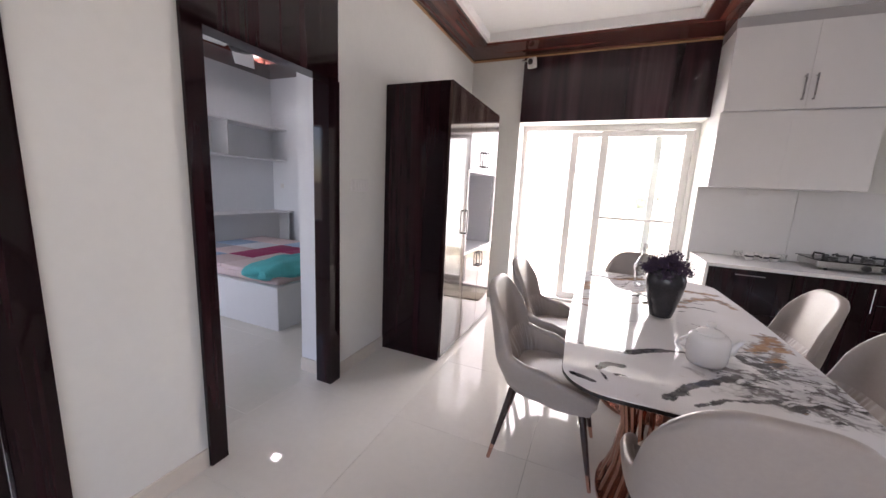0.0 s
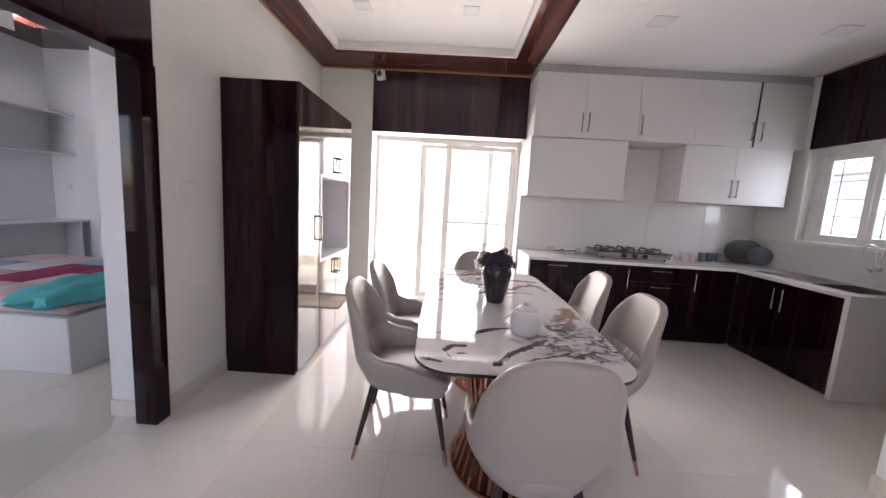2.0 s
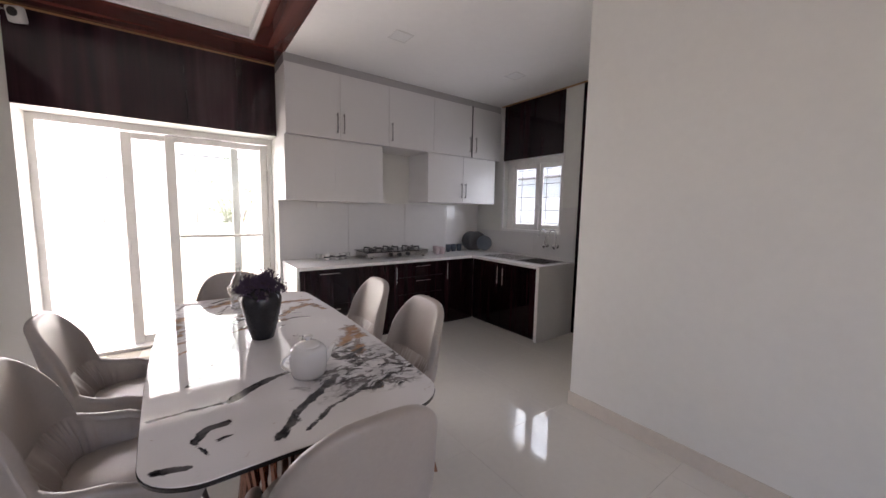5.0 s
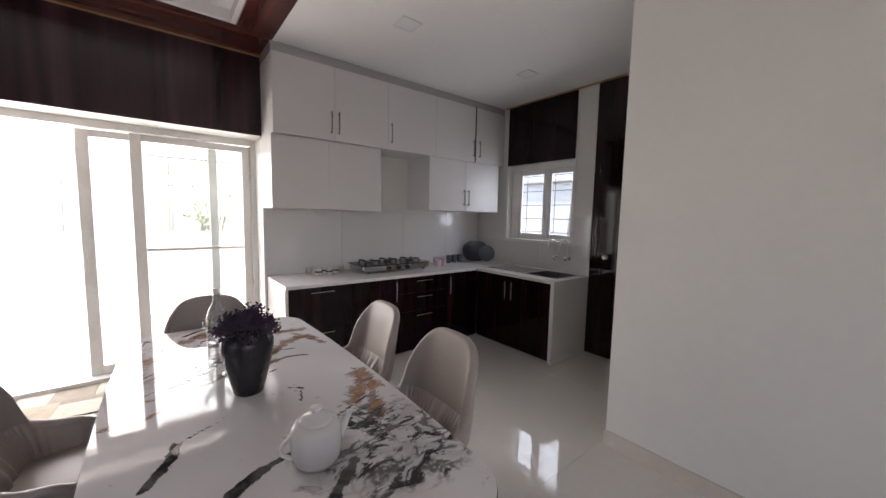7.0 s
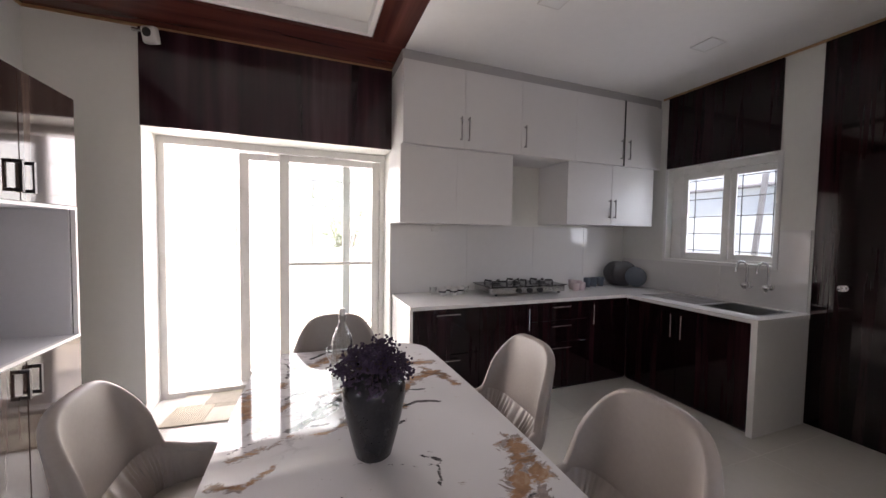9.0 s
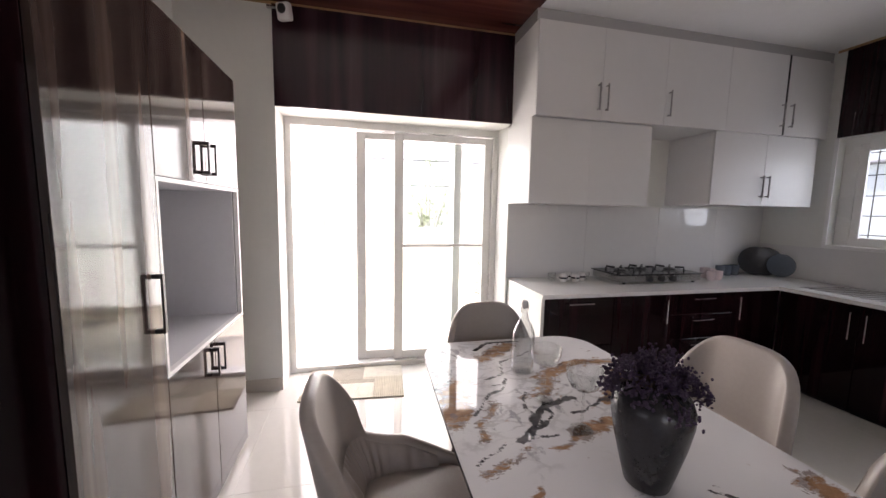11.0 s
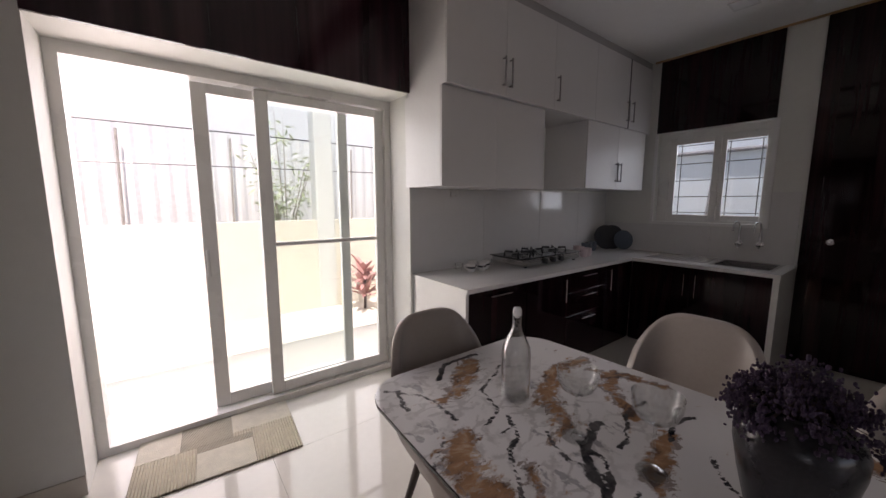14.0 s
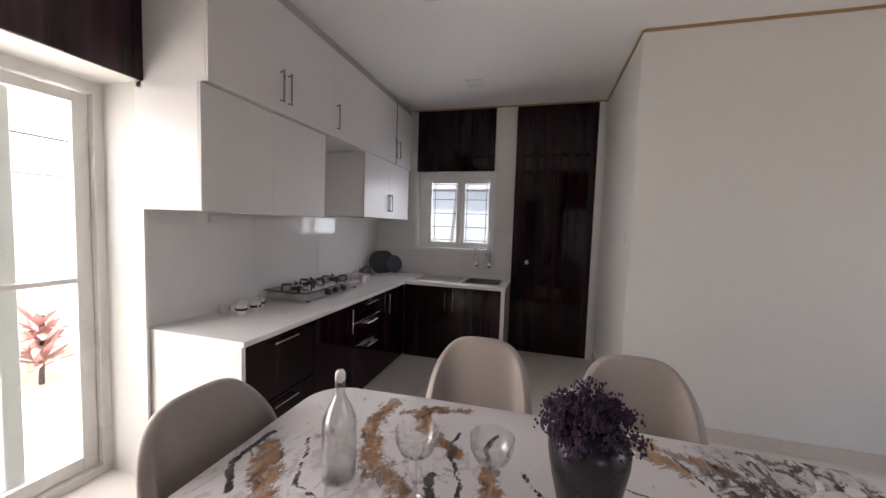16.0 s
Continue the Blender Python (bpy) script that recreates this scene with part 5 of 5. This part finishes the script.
th = thing("throw", (0, 0, 0), "crumpled teal satin throw at the foot of the bed", "throw")
part("cloth", bm, M["q_teal"], th, smooth=True)

shelf = thing("wall_shelf", (0, 0, 0), "white wall shelf unit with open compartments above the bed", "shelf")
SXF = -4.22
part("board", box(BX + 0.002, SXF, 3.0, 5.19, 2.145, 2.165), M["bed_white"], shelf)
part("board", box(BX + 0.002, SXF, 3.0, 5.19, 1.685, 1.705), M["bed_white"], shelf)
for y in (3.0, 4.20):
    part("divider", box(BX + 0.002, SXF, y, y + 0.02, 1.705, 2.145), M["bed_white"], shelf)
part("side_board", box(BX + 0.002, -4.11, 5.078, 5.098, 0.0, 0.885), M["bed_white"], shelf)
part("board", box(BX + 0.002, -4.10, 3.05, 5.19, 0.885, 0.905), M["bed_white"], shelf)
switch("bed_switch", (-4.35, 5.19, 1.30), 180, 0.07, 0.07, 1, "small white switch beside the bed shelf")

fan = thing("ceiling_fan", (-3.0, 3.52, 2.67), "white ceiling fan with a dark hub in the bedroom", "ceiling fan", turn=20)
part("rod", tube([(0, 0, 0.03), (0, 0, CZ + 0.08 - 2.67)], 0.012, 10), M["black"], fan)
part("hub", lathe([(0.04, -0.05), (0.10, -0.04), (0.12, 0.0), (0.10, 0.035), (0.03, 0.05)], 28), M["black"], fan, "dark fan hub", smooth=True)
for k in range(3):
    bm = box(0.11, 0.68, -0.10, 0.10, -0.004, 0.004, 0.002)
    bmesh.ops.transform(bm, matrix=Matrix.Rotation(radians(120 * k), 4, "Z") @ Matrix.Rotation(radians(9), 4, "X"), verts=bm.verts)
    part("blade", bm, M["plastic"], fan)

# ---------------------------------------------------------------- outside
structure("terrace", box(-4.0, 7.0, 5.72, 7.85, -0.15, -0.04), M["terrace"], "pale tiled terrace floor")
structure("ground", box(-400, 400, -400, 400, -0.5, -0.16), M["soil"], "bare earth beyond the terrace")
structure("terrace_parapet", boxes([(-4.0, 7.0, 7.85, 8.02, -0.15, 1.18)]), M["cream"], "cream rendered terrace parapet")
structure("terrace_column", box(1.42, 1.66, 7.83, 8.05, -0.04, 3.1, 0.01), M["wall"], "white terrace column")
structure("neighbour_wall", box(6.3, 6.5, 1.0, 9.5, -0.155, 5.2), M["neigh"], "pale blue neighbouring wall")
ledge = thing("wall_pipe", (6.27, 0, 2.16), "grey horizontal pipe along the neighbouring wall", "pipe")
part("pipe", tube([(0, 1.2, 0), (0, 9.3, 0)], 0.03, 8), M["post"], ledge)
plank = thing("leaning_plank", (5.5, 4.725, -0.155), "grey weathered plank leaning outside the kitchen window", "plank")
bm = box(-0.015, 0.015, -0.028, 0.028, 0.0, 2.35, 0.004)
bmesh.ops.transform(bm, matrix=Matrix.Rotation(radians(4.5), 4, "X"), verts=bm.verts)
part("board", bm, M["post"], plank)
structure("house_roof", box(-4.9, 4.9, -2.6, 5.75, CZ + 0.21, CZ + 0.25), M["cream"])
structure("neighbour_house", box(-9.0, 9.0, 12.2, 12.5, -0.155, 7.5), M["ceiling"], "plain white neighbouring house wall behind the fence")
fence = thing("sheet_fence", (0, 9.6, 0), "corrugated metal sheet fence behind the terrace wall", "fence")
for k in range(14):
    x0 = -5.2 + k * 0.95
    top = 2.47 + 0.02 * ((k * 7) % 3)
    bm = bmesh.new()
    n = 20
    lo, hi = [], []
    for q in range(n + 1):
        x = x0 + 0.93 * q / n
        y = 0.012 * (1 if (q // 1) % 4 in (0, 1) else -1) + 0.02 * (k % 2)
        lo.append(bm.verts.new((x, y, -0.16)))
        hi.append(bm.verts.new((x, y, top)))
    for q in range(n):
        bm.faces.new((lo[q], lo[q + 1], hi[q + 1], hi[q]))
    r = bmesh.ops.extrude_face_region(bm, geom=list(bm.faces))
    for v in [g for g in r["geom"] if isinstance(g, bmesh.types.BMVert)]:
        v.co.y += 0.004
    part("sheet", bm, M["sheet"], fence)
for x in (-2.6, -0.7, 0.62, 2.6):
    part("post", tube([(x, -0.08, -0.16), (x + 0.05, -0.08, 2.4)], 0.015, 8), M["weathered"], fence)

rng = random.Random(9)


def leafy(name, at, label, cat, mat, stems_n, height, leaves, spread, size):
    p = thing(name, at, label, cat)
    st, lv = bmesh.new(), bmesh.new()
    for k in range(stems_n):
        a = rng.uniform(0, 2 * math.pi)
        d = Vector((math.cos(a), math.sin(a), 0)) * spread
        top = d + Vector((0, 0, height * rng.uniform(0.7, 1)))
        mid = d * 0.35 + Vector((0, 0, height * 0.5))
        tube([(0.05 * math.cos(a), 0.05 * math.sin(a), 0), mid, top], 0, 5, st, taper=[0.014, 0.010, 0.004])
        for q in range(leaves):
            f = rng.uniform(0.25, 1)
            o = (mid.lerp(top, (f - 0.5) * 2) if f > 0.5 else mid * (f * 2)) + Vector((rng.gauss(0, 0.09), rng.gauss(0, 0.09), rng.gauss(0, 0.06)))
            w = Vector((rng.uniform(-1, 1), rng.uniform(-1, 1), rng.uniform(-0.9, 0.2))).normalized()
            sd = w.cross(Vector((rng.uniform(-1, 1), rng.uniform(-1, 1), 1))).normalized()
            L, B = size * rng.uniform(0.7, 1.2), size * 0.13
            vs = [lv.verts.new(q_) for q_ in (o, o + w * L * 0.4 + sd * B, o + w * L, o + w * L * 0.4 - sd * B)]
            lv.faces.new(vs)
    part("stem", st, M["weathered"], p, kind="stuff")
    part("foliage", lv, mat, p, kind="stuff")


leafy("bamboo", (1.20, 8.55, -0.16), "feathery green bamboo behind the terrace wall", "plant", M["leaf"], 9, 2.8, 70, 0.42, 0.13)
cordy = thing("cordyline", (1.90, 7.45, -0.04), "red-leaved cordyline growing on the terrace", "plant")
lv = bmesh.new()
for k in range(60):
    a, e = rng.uniform(0, 2 * math.pi), rng.uniform(0.15, 1.25)
    base = Vector((0, 0, rng.uniform(0.12, 0.55)))
    w = Vector((math.cos(a) * math.cos(e), math.sin(a) * math.cos(e), math.sin(e)))
    sd = w.cross(Vector((0, 0, 1))).normalized()
    L = rng.uniform(0.30, 0.50)
    pts = [base + w * L * f + Vector((0, 0, -0.22 * L * f * f)) for f in (0.05, 0.35, 0.7, 1.0)]
    wd = [0.010, 0.030, 0.025, 0.001]
    left = [lv.verts.new(p + sd * q) for p, q in zip(pts, wd)]
    right = [lv.verts.new(p - sd * q) for p, q in zip(pts, wd)]
    for i in range(3):
        lv.faces.new((left[i], left[i + 1], right[i + 1], right[i]))
part("stem", tube([(0, 0, 0), (0.02, 0, 0.62)], 0.02, 8), M["twig"], cordy)
part("foliage", lv, M["cord"], cordy, kind="stuff")
cable = thing("overhead_cable", (0, 8.056, 0), "thin dark cables strung past the white terrace column", "cable")
part("cable", tube([(-5 + k, 0, 2.25 - 0.001 * (5 - k) ** 2) for k in range(12)], 0.008, 5), M["black"], cable)
part("cable", tube([(-5 + k, 0, 1.78 + 0.012 * k) for k in range(12)], 0.006, 5), M["black"], cable)

# ---------------------------------------------------------------- floor tiles
tile_w = 0.8
tile_meshes = {}


def tile(x0, x1, y0, y1, parent):
    key = (round(x1 - x0, 3), round(y1 - y0, 3))
    if key not in tile_meshes:
        bm = box(0.0005, x1 - x0 - 0.0005, 0.0005, y1 - y0 - 0.0005, -0.006, 0, 0.0004)
        me = bpy.data.meshes.new("tile")
        bmesh.ops.recalc_face_normals(bm, faces=bm.faces)
        bm.to_mesh(me)
        bm.free()
        me.materials.append(M["floor"])
        tile_meshes[key] = me
    ob = new("tile", tile_meshes[key])
    ob.location = (x0, y0, 0)
    ob.parent = parent


def lay(x0, x1, y0, y1, parent):
    x = x0
    while x < x1 - 0.01:
        xe = min(x1, x + tile_w)
        y = y0
        while y < y1 - 0.01:
            ye = min(y1, y + tile_w)
            tile(x, xe, y, ye, parent)
            y = ye
        x = xe


lay(-0.6 - 0.8, KX, -2.2, 5.58, floor_ob)
lay(-4.55, -1.4, 0.6, 5.2, floor_ob)
